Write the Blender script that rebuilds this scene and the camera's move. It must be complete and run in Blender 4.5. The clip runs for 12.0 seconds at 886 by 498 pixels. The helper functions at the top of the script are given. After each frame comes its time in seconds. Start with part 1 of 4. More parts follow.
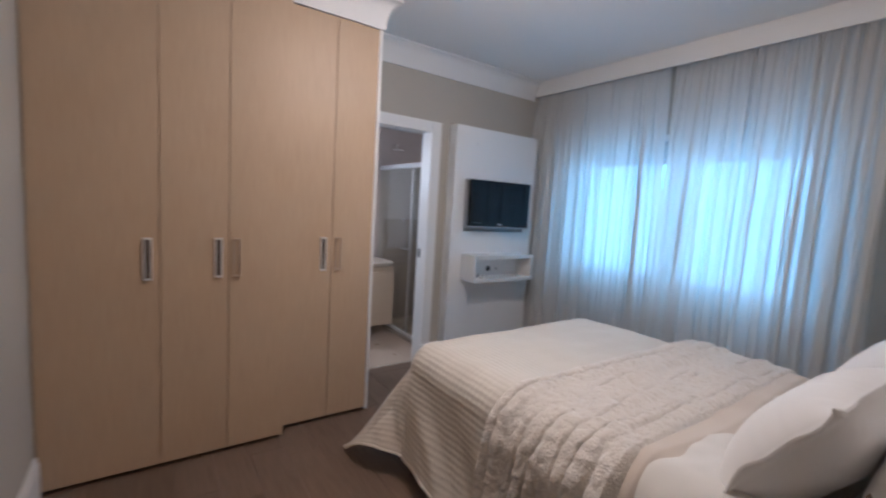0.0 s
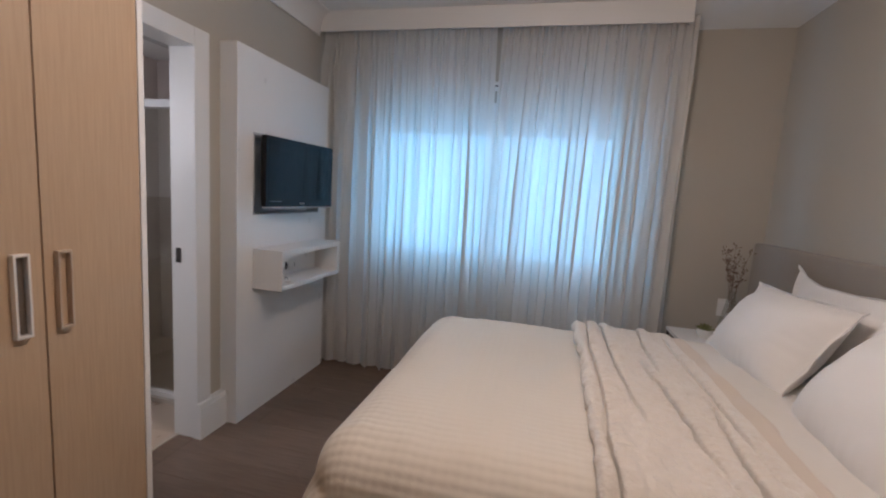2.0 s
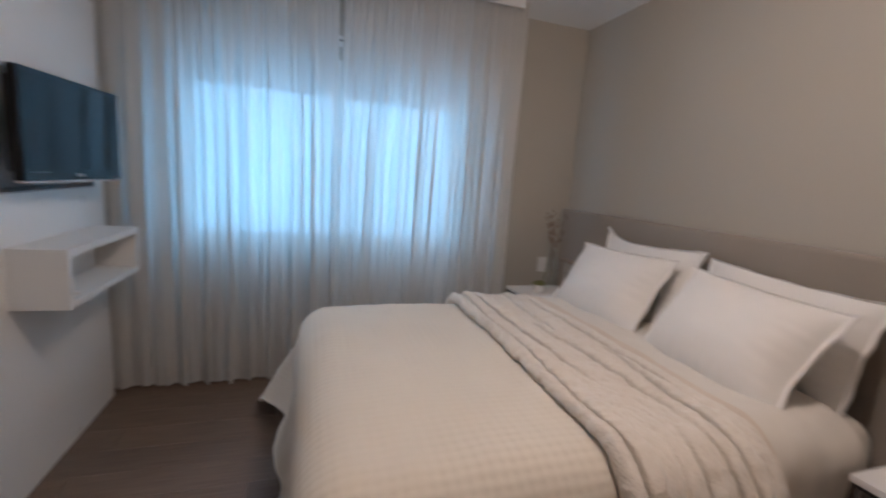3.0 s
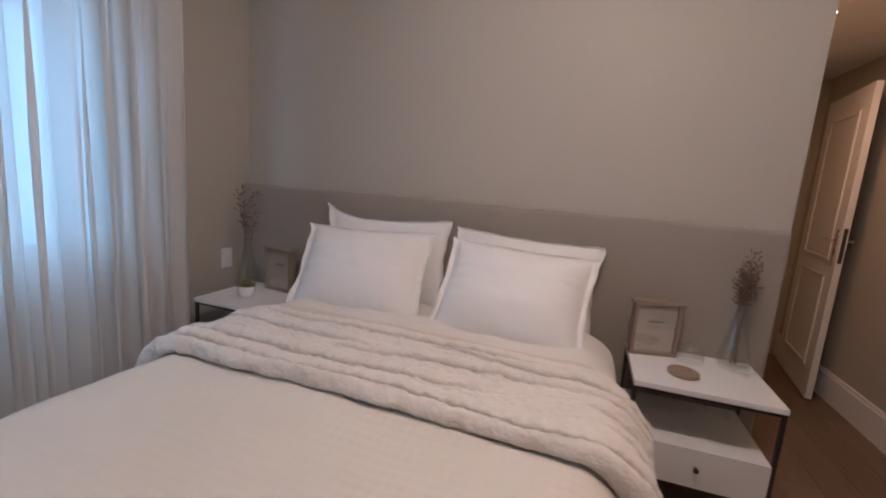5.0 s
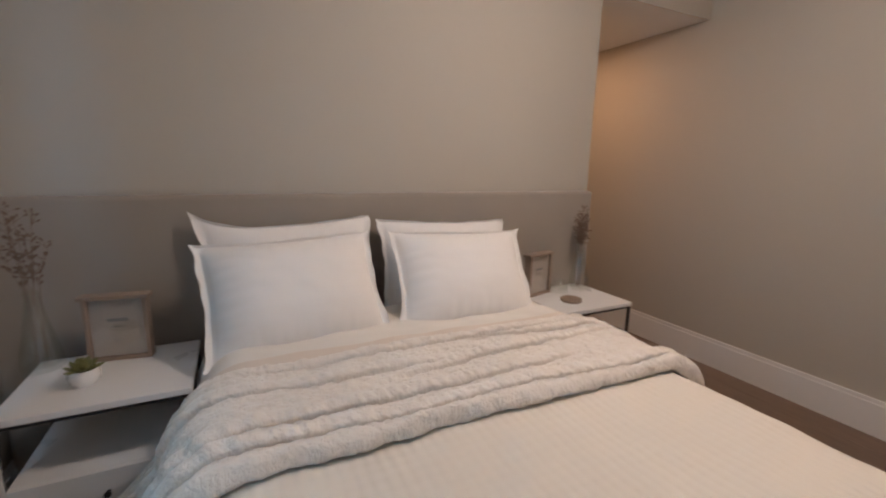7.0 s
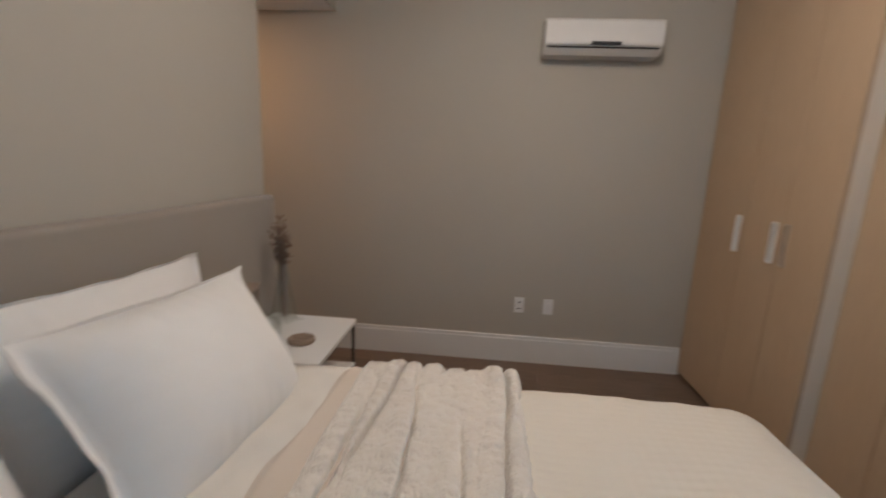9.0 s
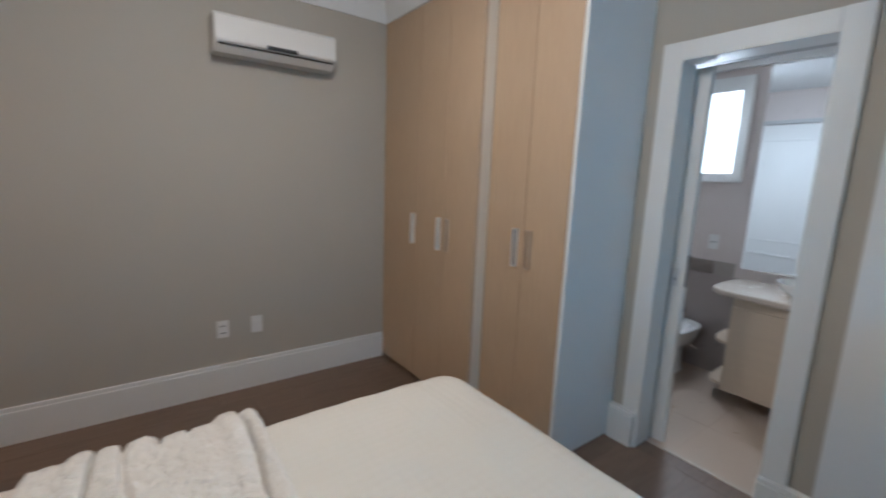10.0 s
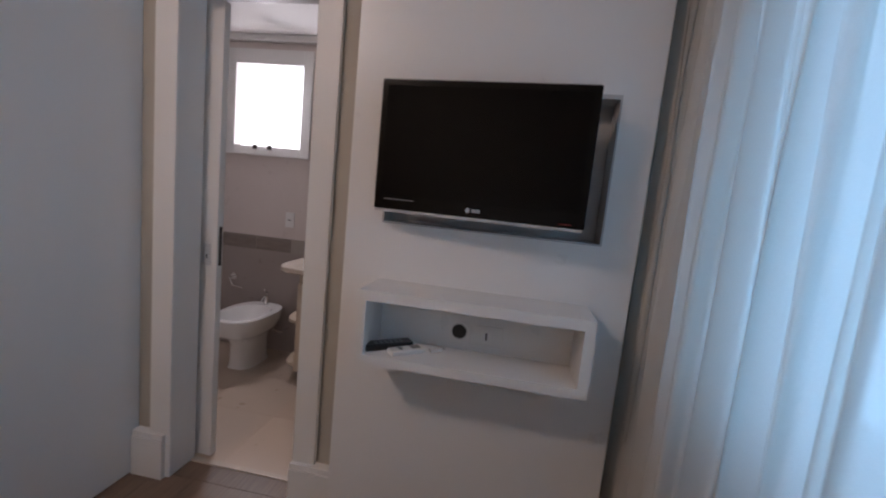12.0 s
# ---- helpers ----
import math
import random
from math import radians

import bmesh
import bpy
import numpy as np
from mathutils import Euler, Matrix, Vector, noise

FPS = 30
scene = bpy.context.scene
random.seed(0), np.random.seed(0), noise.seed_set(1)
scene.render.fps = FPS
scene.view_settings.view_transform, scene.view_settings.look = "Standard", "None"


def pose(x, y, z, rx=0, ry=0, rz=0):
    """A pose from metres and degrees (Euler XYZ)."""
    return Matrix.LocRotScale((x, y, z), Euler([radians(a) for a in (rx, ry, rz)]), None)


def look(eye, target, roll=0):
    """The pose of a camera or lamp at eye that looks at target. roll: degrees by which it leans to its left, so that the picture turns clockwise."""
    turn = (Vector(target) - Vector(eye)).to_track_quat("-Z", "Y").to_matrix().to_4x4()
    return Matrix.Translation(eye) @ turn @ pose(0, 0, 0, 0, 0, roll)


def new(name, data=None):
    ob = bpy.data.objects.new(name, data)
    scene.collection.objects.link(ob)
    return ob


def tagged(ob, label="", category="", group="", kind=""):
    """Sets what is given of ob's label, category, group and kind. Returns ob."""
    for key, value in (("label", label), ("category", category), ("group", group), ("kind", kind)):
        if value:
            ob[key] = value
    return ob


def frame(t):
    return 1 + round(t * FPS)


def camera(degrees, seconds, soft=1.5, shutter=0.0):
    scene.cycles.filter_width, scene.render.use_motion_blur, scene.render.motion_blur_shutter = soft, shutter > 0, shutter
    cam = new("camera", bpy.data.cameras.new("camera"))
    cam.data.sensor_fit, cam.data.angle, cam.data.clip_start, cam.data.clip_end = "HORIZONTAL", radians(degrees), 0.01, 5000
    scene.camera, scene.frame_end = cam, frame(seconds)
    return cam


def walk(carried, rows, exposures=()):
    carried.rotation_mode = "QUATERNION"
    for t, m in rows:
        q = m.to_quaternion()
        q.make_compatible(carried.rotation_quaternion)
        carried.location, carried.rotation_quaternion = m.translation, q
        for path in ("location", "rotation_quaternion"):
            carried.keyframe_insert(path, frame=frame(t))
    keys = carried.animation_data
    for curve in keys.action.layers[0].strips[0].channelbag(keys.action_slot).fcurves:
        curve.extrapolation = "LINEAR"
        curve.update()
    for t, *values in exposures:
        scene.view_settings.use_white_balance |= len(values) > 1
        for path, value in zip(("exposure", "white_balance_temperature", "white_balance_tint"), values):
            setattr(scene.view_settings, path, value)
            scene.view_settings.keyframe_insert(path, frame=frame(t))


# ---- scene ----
cam = camera(92.2, 12.0, soft=2.0, shutter=0.4)
PATH = [
    (0, (3.089, 0.461, 1.479), (1.458, 1.6, 1.273), 3.5),
    (0.5, (2.789, 0.462, 1.445), (1.523, 1.994, 1.223), 4.6),
    (1, (2.454, 0.524, 1.454), (1.413, 2.215, 1.215), 3.5),
    (1.5, (2.079, 0.56, 1.428), (1.289, 2.383, 1.198), 4.3),
    (2, (1.679, 0.616, 1.435), (1.235, 2.55, 1.188), 3.7),
    (2.5, (1.335, 0.757, 1.427), (1.232, 2.734, 1.148), 3.7),
    (3, (1.084, 0.847, 1.423), (1.693, 2.724, 1.101), 4.2),
    (3.5, (0.997, 0.959, 1.374), (2.22, 2.512, 1.067), 5.4),
    (3.7, (0.963, 1.028, 1.4), (2.325, 2.452, 1.059), 4.5),
    (5.3, (0.881, 2.043, 1.362), (2.789, 2.553, 1.046), 3.9),
    (5.5, (0.878, 2.185, 1.356), (2.797, 2.645, 1.034), 3.5),
    (6, (0.898, 2.516, 1.365), (2.868, 2.646, 1.044), 4.0),
    (6.5, (0.895, 2.865, 1.391), (2.816, 2.424, 1.052), 2.8),
    (6.7, (0.935, 2.957, 1.398), (2.801, 2.332, 1.041), 1.9),
    (8.3, (1.653, 3.372, 1.4), (2.54, 1.638, 0.947), 3.7),
    (8.5, (1.846, 3.289, 1.395), (2.519, 1.461, 0.943), 4.1),
    (9, (2.04, 3.084, 1.45), (2.205, 1.13, 1.056), 2.5),
    (9.5, (2.173, 3.031, 1.494), (1.558, 1.162, 1.134), 0.2),
    (10, (2.151, 3.023, 1.498), (0.98, 1.437, 1.159), 2.2),
    (10.5, (2.067, 3.097, 1.465), (0.473, 1.927, 1.162), 3.5),
    (11, (1.923, 3.188, 1.44), (0.081, 2.454, 1.172), 3.8),
    (11.5, (1.709, 3.28, 1.421), (-0.229, 2.853, 1.169), 4.9),
    (12, (1.464, 3.287, 1.366), (-0.496, 2.976, 1.117), 5.7),
]
walk(cam, [(t, look(eye, target, roll)) for t, eye, target, roll in PATH],
     exposures=[(0.0, 0.37, 5440, 11), (1.0, 0.45, 6120, 17), (1.5, 0.16, 6070, 15), (2.0, 0.14, 6120, 14), (3.0, 0.07, 6070, 13), (3.7, 0.12, 6170, 17), (5.5, 0.14, 6020, 19), (6.0, 0.13, 6120, 18), (6.5, 0.34, 6390, 16), (8.5, 0.21, 6170, 7), (9.0, 0.08, 6010, 6), (9.5, 0.18, 5370, 1), (10.0, 0.28, 5270, 1), (10.8, 0.46, 5470, 6), (11.5, 0.02, 6010, 13), (12.0, -0.14, 6500, 21)])

# ---- light, world, exposure ----
world = bpy.data.worlds.new("world")
scene.world = world
world.use_nodes = True
wn = world.node_tree
sky = wn.nodes.new("ShaderNodeTexSky")
sky.sky_type = "NISHITA"
sky.sun_disc = False
sky.sun_elevation, sky.sun_rotation = radians(38), radians(200)
wn.links.new(sky.outputs[0], wn.nodes["Background"].inputs[0])
wn.nodes["Background"].inputs[1].default_value = 0.12

WINDOW_POWER, BATH_POWER, CEILING_POWER, HALL_POWER = 22.5, 23.0, 20.5, 6.0


def area_lamp(name, place, target, sx, sy, power, colour):
    data = bpy.data.lights.new(name, "AREA")
    data.shape, data.size, data.size_y, data.energy, data.color = "RECTANGLE", sx, sy, power, colour
    ob = new(name, data)
    ob.matrix_world = look(place, target)
    return ob


sun = new("sun", bpy.data.lights.new("sun", "SUN"))
sun.data.energy, sun.data.angle, sun.data.color = 2.0, radians(3), (1.0, 0.95, 0.88)
sun.matrix_world = look((0, -8, 7), (0, 0, 0))
area_lamp("window_daylight", (1.25, 4.100, 1.49), (1.25, 0, 1.49), 1.76, 1.05, WINDOW_POWER, (0.265, 0.605, 1.0))
area_lamp("bath_daylight", (-1.715, 1.37, 1.86), (-0.8, 3.0, 0.6), 0.5, 0.5, BATH_POWER, (0.95, 0.94, 0.98))

# ---- materials ----


def node_mat(name):
    m = bpy.data.materials.new(name)
    m.use_nodes = True
    return m, m.node_tree, m.node_tree.nodes["Principled BSDF"]


def mixed(t, a, b, fac):
    n = t.nodes.new("ShaderNodeMix")
    n.data_type = "RGBA"
    n.inputs[6].default_value, n.inputs[7].default_value = (*a, 1), (*b, 1)
    t.links.new(fac, n.inputs[0])
    return n.outputs[2]


def noise_out(t, scale, detail=3.0, stretch=None, rough=0.55):
    co = t.nodes.new("ShaderNodeTexCoord")
    src = co.outputs["Object"]
    if stretch:
        mp = t.nodes.new("ShaderNodeMapping")
        mp.inputs["Scale"].default_value = stretch
        t.links.new(src, mp.inputs[0])
        src = mp.outputs[0]
    n = t.nodes.new("ShaderNodeTexNoise")
    n.inputs["Scale"].default_value, n.inputs["Detail"].default_value = scale, detail
    n.inputs["Roughness"].default_value = rough
    t.links.new(src, n.inputs["Vector"])
    return n.outputs["Fac"]


def bumped(t, p, height, strength, dist=0.002):
    b = t.nodes.new("ShaderNodeBump")
    b.inputs["Strength"].default_value, b.inputs["Distance"].default_value = strength, dist
    t.links.new(height, b.inputs["Height"])
    t.links.new(b.outputs[0], p.inputs["Normal"])
    return b


def surface(name, a, b, rough=0.6, scale=2.0, bump=0.15, bscale=180.0, metal=0.0, stretch=None, bdist=0.002, coat=0.0):
    """Two tones in broad patches, roughness that wanders, and a fine relief."""
    m, t, p = node_mat(name)
    f = noise_out(t, scale, 5.0, stretch)
    t.links.new(mixed(t, a, b, f), p.inputs["Base Color"])
    r = t.nodes.new("ShaderNodeMapRange")
    r.inputs[3].default_value, r.inputs[4].default_value = max(0.02, rough - 0.08), min(1, rough + 0.08)
    t.links.new(noise_out(t, scale * 4, 4.0, stretch), r.inputs[0])
    t.links.new(r.outputs[0], p.inputs["Roughness"])
    p.inputs["Metallic"].default_value = metal
    p.inputs["Coat Weight"].default_value = coat
    bumped(t, p, noise_out(t, bscale, 3.0, stretch), bump, bdist)
    return m


GREIGE = surface("greige wall paint", (0.435, 0.403, 0.348), (0.475, 0.441, 0.382), 0.75, 1.2, 0.25, 120)
WHITE = surface("white satin paint", (0.74, 0.735, 0.72), (0.79, 0.785, 0.77), 0.42, 1.5, 0.08, 90)
CEIL = surface("white ceiling paint", (0.80, 0.80, 0.795), (0.84, 0.84, 0.835), 0.85, 1.0, 0.15, 140)
LACQ = surface("white lacquer", (0.76, 0.755, 0.745), (0.80, 0.795, 0.785), 0.30, 1.5, 0.03, 60)
SIDEPANEL = surface("white melamine", (0.82, 0.82, 0.81), (0.86, 0.86, 0.85), 0.38, 2, 0.05, 100)
# Brown that holds the shade inside the wardrobe handle loops.
GRIPSHADE = surface("brown grip shade", (0.11, 0.085, 0.068), (0.14, 0.11, 0.088), 0.8, 10, 0.1, 100)
HANDLE = surface("satin aluminium", (0.82, 0.81, 0.79), (0.86, 0.85, 0.83), 0.38, 8, 0.1, 300, 0.2)
# Handle metal again, its dim beige reflection put into the colour.
DIMALU = surface("dimmed beige aluminium", (0.50, 0.41, 0.32), (0.56, 0.46, 0.36), 0.5, 8, 0.1, 300, 0.3)
ALU = surface("brushed aluminium", (0.62, 0.62, 0.62), (0.72, 0.72, 0.72), 0.32, 8, 0.1, 300, 1.0)
SILVER = surface("silver lacquered edge", (0.46, 0.46, 0.46), (0.52, 0.52, 0.52), 0.45, 8, 0.05, 200)
BEZEL = surface("black gloss bezel", (0.003, 0.003, 0.003), (0.005, 0.005, 0.005), 0.22, 5, 0.0, 10)
BEZEL.node_tree.nodes["Principled BSDF"].inputs["Specular IOR Level"].default_value = 0.25
CHROME = surface("chrome", (0.78, 0.78, 0.78), (0.84, 0.84, 0.84), 0.12, 6, 0.02, 100, 1.0)
BRASS = surface("satin nickel", (0.60, 0.52, 0.42), (0.68, 0.58, 0.47), 0.28, 8, 0.05, 150, 1.0)
BLACKMETAL = surface("black painted steel", (0.022, 0.019, 0.018), (0.035, 0.03, 0.028), 0.45, 9, 0.1, 220)
BLACKPLASTIC = surface("black plastic", (0.012, 0.012, 0.013), (0.02, 0.02, 0.021), 0.35, 9, 0.1, 260)
SCREEN = surface("dark glossy screen", (0.002, 0.002, 0.0025), (0.003, 0.003, 0.0035), 0.09, 3, 0.0, 10)
SCREEN.node_tree.nodes["Principled BSDF"].inputs["Specular IOR Level"].default_value = 0.22
REDLENS = surface("dark red lens", (0.16, 0.012, 0.012), (0.20, 0.016, 0.016), 0.3, 9, 0.0, 60)
PLASTIC = surface("white plastic", (0.74, 0.73, 0.71), (0.78, 0.77, 0.75), 0.35, 5, 0.04, 160)
ACWHITE = surface("glossy white plastic", (0.72, 0.70, 0.67), (0.76, 0.74, 0.71), 0.16, 3, 0.02, 40, coat=0.3)
CERAMIC = surface("white ceramic", (0.78, 0.77, 0.75), (0.82, 0.81, 0.79), 0.12, 3, 0.02, 30, coat=0.4)
GREYBAR = surface("grey print", (0.20, 0.20, 0.20), (0.26, 0.26, 0.26), 0.7, 20, 0.05, 100)
CARD = surface("off white card", (0.47, 0.40, 0.36), (0.52, 0.445, 0.40), 0.8, 6, 0.1, 200)
FRAMEWOOD = surface("pale oak", (0.25, 0.185, 0.145), (0.32, 0.245, 0.195), 0.6, 7, 0.25, 90, stretch=(6, 6, 1))
CORK = surface("turned wood", (0.23, 0.165, 0.12), (0.33, 0.25, 0.19), 0.6, 14, 0.3, 90, stretch=(1, 6, 1))
STEM = surface("dried stem", (0.16, 0.10, 0.07), (0.24, 0.16, 0.11), 0.8, 30, 0.3, 200)
BUD = surface("dried bud", (0.13, 0.085, 0.06), (0.24, 0.165, 0.12), 0.85, 40, 0.4, 200)
LEAF = surface("succulent leaf", (0.13, 0.15, 0.045), (0.25, 0.24, 0.10), 0.5, 25, 0.2, 150)
SOIL = surface("dark soil", (0.05, 0.035, 0.025), (0.09, 0.06, 0.045), 0.95, 40, 0.6, 150)
MARBLE = surface("beige marble", (0.50, 0.43, 0.36), (0.62, 0.55, 0.47), 0.25, 4, 0.05, 60)
BATHTILE = surface("beige wall tile", (0.62, 0.55, 0.52), (0.67, 0.60, 0.565), 0.30, 3, 0.04, 40)
DADOTILE = surface("part shaded grey brown wall tile", (0.33, 0.285, 0.265), (0.38, 0.33, 0.305), 0.30, 3, 0.04, 40)
SHOWERTILE = surface("beige brown shower tile", (0.45, 0.37, 0.315), (0.50, 0.42, 0.36), 0.30, 3, 0.04, 40)
BANDTILE = surface("grey brown band tile", (0.16, 0.13, 0.115), (0.30, 0.26, 0.23), 0.4, 7, 0.2, 60, stretch=(1, 1, 6))
BATHFLOOR = surface("cream floor tile", (0.46, 0.365, 0.285), (0.50, 0.40, 0.315), 0.30, 1.5, 0.05, 50)
GROUT = surface("grey grout", (0.34, 0.30, 0.27), (0.40, 0.36, 0.32), 0.9, 20, 0.3, 200)
FLOORGROUT = surface("cream floor grout", (0.42, 0.33, 0.26), (0.46, 0.365, 0.285), 0.8, 20, 0.2, 200)
VANITYWOOD = surface("pale vanity laminate", (0.56, 0.46, 0.35), (0.62, 0.51, 0.39), 0.45, 3, 0.1, 100, stretch=(1, 1, 8))
GAP = surface("dark gap", (0.03, 0.024, 0.02), (0.045, 0.036, 0.03), 0.9, 10, 0.1, 100)
SHUTTER = surface("grey shutter slat", (0.30, 0.34, 0.38), (0.36, 0.40, 0.44), 0.5, 5, 0.1, 80)


def grained(name, dark, light, rough=0.5, axis="z", per_piece=0.0):
    """Fine straight grain along one axis, with broad tone drift and a shift from piece to piece."""
    m, t, p = node_mat(name)
    st = {"z": (26, 26, 0.9), "x": (0.7, 16, 16), "y": (16, 0.7, 16)}[axis]
    g = noise_out(t, 6.0, 6.0, st, 0.65)
    broad = noise_out(t, 1.4, 3.0)
    add = t.nodes.new("ShaderNodeMath")
    add.operation = "MULTIPLY_ADD"
    t.links.new(broad, add.inputs[0])
    add.inputs[1].default_value = 0.5
    t.links.new(g, add.inputs[2])
    last = add.outputs[0]
    sub = t.nodes.new("ShaderNodeMath")
    sub.operation = "ADD"
    t.links.new(last, sub.inputs[0])
    sub.inputs[1].default_value = -0.25
    if per_piece:
        inf = t.nodes.new("ShaderNodeObjectInfo")
        mul = t.nodes.new("ShaderNodeMath")
        mul.operation = "MULTIPLY_ADD"
        t.links.new(inf.outputs["Random"], mul.inputs[0])
        mul.inputs[1].default_value, mul.inputs[2].default_value = per_piece, -0.25 - per_piece / 2
        t.links.new(mul.outputs[0], sub.inputs[1])
    ramp = t.nodes.new("ShaderNodeMapRange")
    ramp.inputs[1].default_value, ramp.inputs[2].default_value = 0.25, 0.75
    t.links.new(sub.outputs[0], ramp.inputs[0])
    t.links.new(mixed(t, dark, light, ramp.outputs[0]), p.inputs["Base Color"])
    p.inputs["Roughness"].default_value = rough
    bumped(t, p, g, 0.15, 0.001)
    return m


OAK = grained("light oak laminate", (0.445, 0.322, 0.213), (0.545, 0.404, 0.272), 0.5, "z")
# The same oak made paler, with window light put into its colour.
LITOAK = grained("lit oak laminate", (0.68, 0.60, 0.50), (0.74, 0.66, 0.56), 0.45, "z")
PLANK = grained("taupe wood plank", (0.122, 0.079, 0.054), (0.212, 0.148, 0.107), 0.42, "x", 0.14)


def cloth(name, a, b, rough=0.9, fine=700.0, bump=0.3, sheen=0.3, broad=3.0):
    m, t, p = node_mat(name)
    t.links.new(mixed(t, a, b, noise_out(t, broad, 4)), p.inputs["Base Color"])
    p.inputs["Roughness"].default_value = rough
    p.inputs["Sheen Weight"].default_value = sheen
    bumped(t, p, noise_out(t, fine, 2), bump, 0.001)
    return m


HEADCLOTH = cloth("grey beige upholstery", (0.295, 0.257, 0.220), (0.34, 0.297, 0.255), 0.85, 500, 0.35, 0.2)
PILLOWCLOTH = cloth("white cotton pillowcase", (0.79, 0.77, 0.745), (0.83, 0.81, 0.785), 0.85, 260, 0.2, 0.1)
TANCLOTH = cloth("beige blanket cloth", (0.64, 0.55, 0.46), (0.69, 0.60, 0.51), 0.9, 420, 0.35, 0.3)
SHEETCLOTH = cloth("off white sheet", (0.70, 0.66, 0.60), (0.76, 0.72, 0.66), 0.85, 300, 0.2, 0.1)
PLUSH = cloth("cream plush fleece", (0.70, 0.64, 0.565), (0.81, 0.75, 0.675), 0.95, 110, 1.0, 0.5, 30.0)
PLUSH.node_tree.nodes["Bump"].inputs["Distance"].default_value = 0.006
MATTRESS = cloth("beige mattress ticking", (0.62, 0.58, 0.52), (0.68, 0.64, 0.58), 0.9, 400, 0.3, 0.1)


def quilt_cloth():
    """Cream cotton with narrow quilted ribs, laid out by the cloth's own coordinates."""
    m, t, p = node_mat("cream quilted cotton")
    t.links.new(mixed(t, (0.66, 0.605, 0.525), (0.72, 0.665, 0.58), noise_out(t, 2.5, 4)), p.inputs["Base Color"])
    p.inputs["Roughness"].default_value = 0.88
    p.inputs["Sheen Weight"].default_value = 0.15
    uv = t.nodes.new("ShaderNodeUVMap")
    uv.uv_map = "UVMap"
    outs = []
    for direction, scale, dist in (("Y", 1 / 0.030, 1.0), ("X", 1 / 0.032, 1.0)):
        w = t.nodes.new("ShaderNodeTexWave")
        w.bands_direction = direction
        w.inputs["Scale"].default_value = scale * 0.314
        w.inputs["Distortion"].default_value = dist
        w.inputs["Detail Scale"].default_value = 2.0
        t.links.new(uv.outputs[0], w.inputs["Vector"])
        outs.append(w.outputs["Fac"])
    mul = t.nodes.new("ShaderNodeMath")
    mul.operation = "MULTIPLY_ADD"
    t.links.new(outs[0], mul.inputs[0])
    mul.inputs[1].default_value = 1.7
    t.links.new(outs[1], mul.inputs[2])
    bumped(t, p, mul.outputs[0], 0.30, 0.0024)
    return m


QUILT = quilt_cloth()
QUILTHEM = cloth("cream cotton binding", (0.68, 0.63, 0.555), (0.73, 0.68, 0.60), 0.88, 300, 0.3, 0.15)


def sheer():
    m = bpy.data.materials.new("sheer linen curtain")
    m.use_nodes = True
    t = m.node_tree
    t.nodes.clear()
    out = t.nodes.new("ShaderNodeOutputMaterial")
    weave = noise_out(t, 260.0, 2.0, (3, 3, 1))
    tone = mixed(t, (0.76, 0.73, 0.69), (0.84, 0.81, 0.77), weave)
    dif, tra, clear = (t.nodes.new("ShaderNodeBsdf" + k) for k in ("Diffuse", "Translucent", "Transparent"))
    t.links.new(tone, dif.inputs[0])
    t.links.new(tone, tra.inputs[0])
    a, b = t.nodes.new("ShaderNodeMixShader"), t.nodes.new("ShaderNodeMixShader")
    a.inputs[0].default_value, b.inputs[0].default_value = 0.45, 0.07
    t.links.new(dif.outputs[0], a.inputs[1])
    t.links.new(tra.outputs[0], a.inputs[2])
    t.links.new(a.outputs[0], b.inputs[1])
    t.links.new(clear.outputs[0], b.inputs[2])
    t.links.new(b.outputs[0], out.inputs[0])
    return m


SHEER = sheer()


def glass(name, tint=(0.92, 0.96, 0.95), rough=0.0):
    m, t, p = node_mat(name)
    p.inputs["Base Color"].default_value = (*tint, 1)
    p.inputs["Roughness"].default_value = rough
    p.inputs["Transmission Weight"].default_value = 1.0
    p.inputs["IOR"].default_value = 1.45
    return m


GLASS = glass("clear glass")


def thin_glass(name, tint, shine):
    """Clear glass too thin to bend the view: it passes light and keeps a faint gloss."""
    m = bpy.data.materials.new(name)
    m.use_nodes = True
    t = m.node_tree
    t.nodes.clear()
    out, clear, gloss, mix = (t.nodes.new("ShaderNode" + k) for k in ("OutputMaterial", "BsdfTransparent", "BsdfGlossy", "MixShader"))
    clear.inputs[0].default_value = (*tint, 1)
    gloss.inputs["Roughness"].default_value = 0.03
    mix.inputs[0].default_value = shine
    t.links.new(clear.outputs[0], mix.inputs[1])
    t.links.new(gloss.outputs[0], mix.inputs[2])
    t.links.new(mix.outputs[0], out.inputs[0])
    return m


THINGLASS = thin_glass("thin clear glass", (0.965, 0.975, 0.965), 0.09)
SHOWERGLASS = thin_glass("greenish shower glass", (0.94, 0.97, 0.955), 0.08)
m_mirror, _, p_mirror = node_mat("mirror")
p_mirror.inputs["Base Color"].default_value, p_mirror.inputs["Metallic"].default_value = (0.88, 0.89, 0.90, 1), 1.0
p_mirror.inputs["Roughness"].default_value = 0.02


def glow(name, colour, power):
    m = bpy.data.materials.new(name)
    m.use_nodes = True
    t = m.node_tree
    t.nodes.clear()
    e, o = t.nodes.new("ShaderNodeEmission"), t.nodes.new("ShaderNodeOutputMaterial")
    e.inputs[0].default_value, e.inputs[1].default_value = (*colour, 1), power
    t.links.new(e.outputs[0], o.inputs[0])
    return m


OUTSIDE = glow("bright hazy day", (0.24, 0.66, 1.0), 0.8)
BATHSKY = glow("bright frosted daylight", (0.95, 0.97, 1.0), 3.2)
LAMPGLOW = glow("warm lamp diffuser", (1.0, 0.74, 0.50), 9.0)

# ---- mesh helpers ----


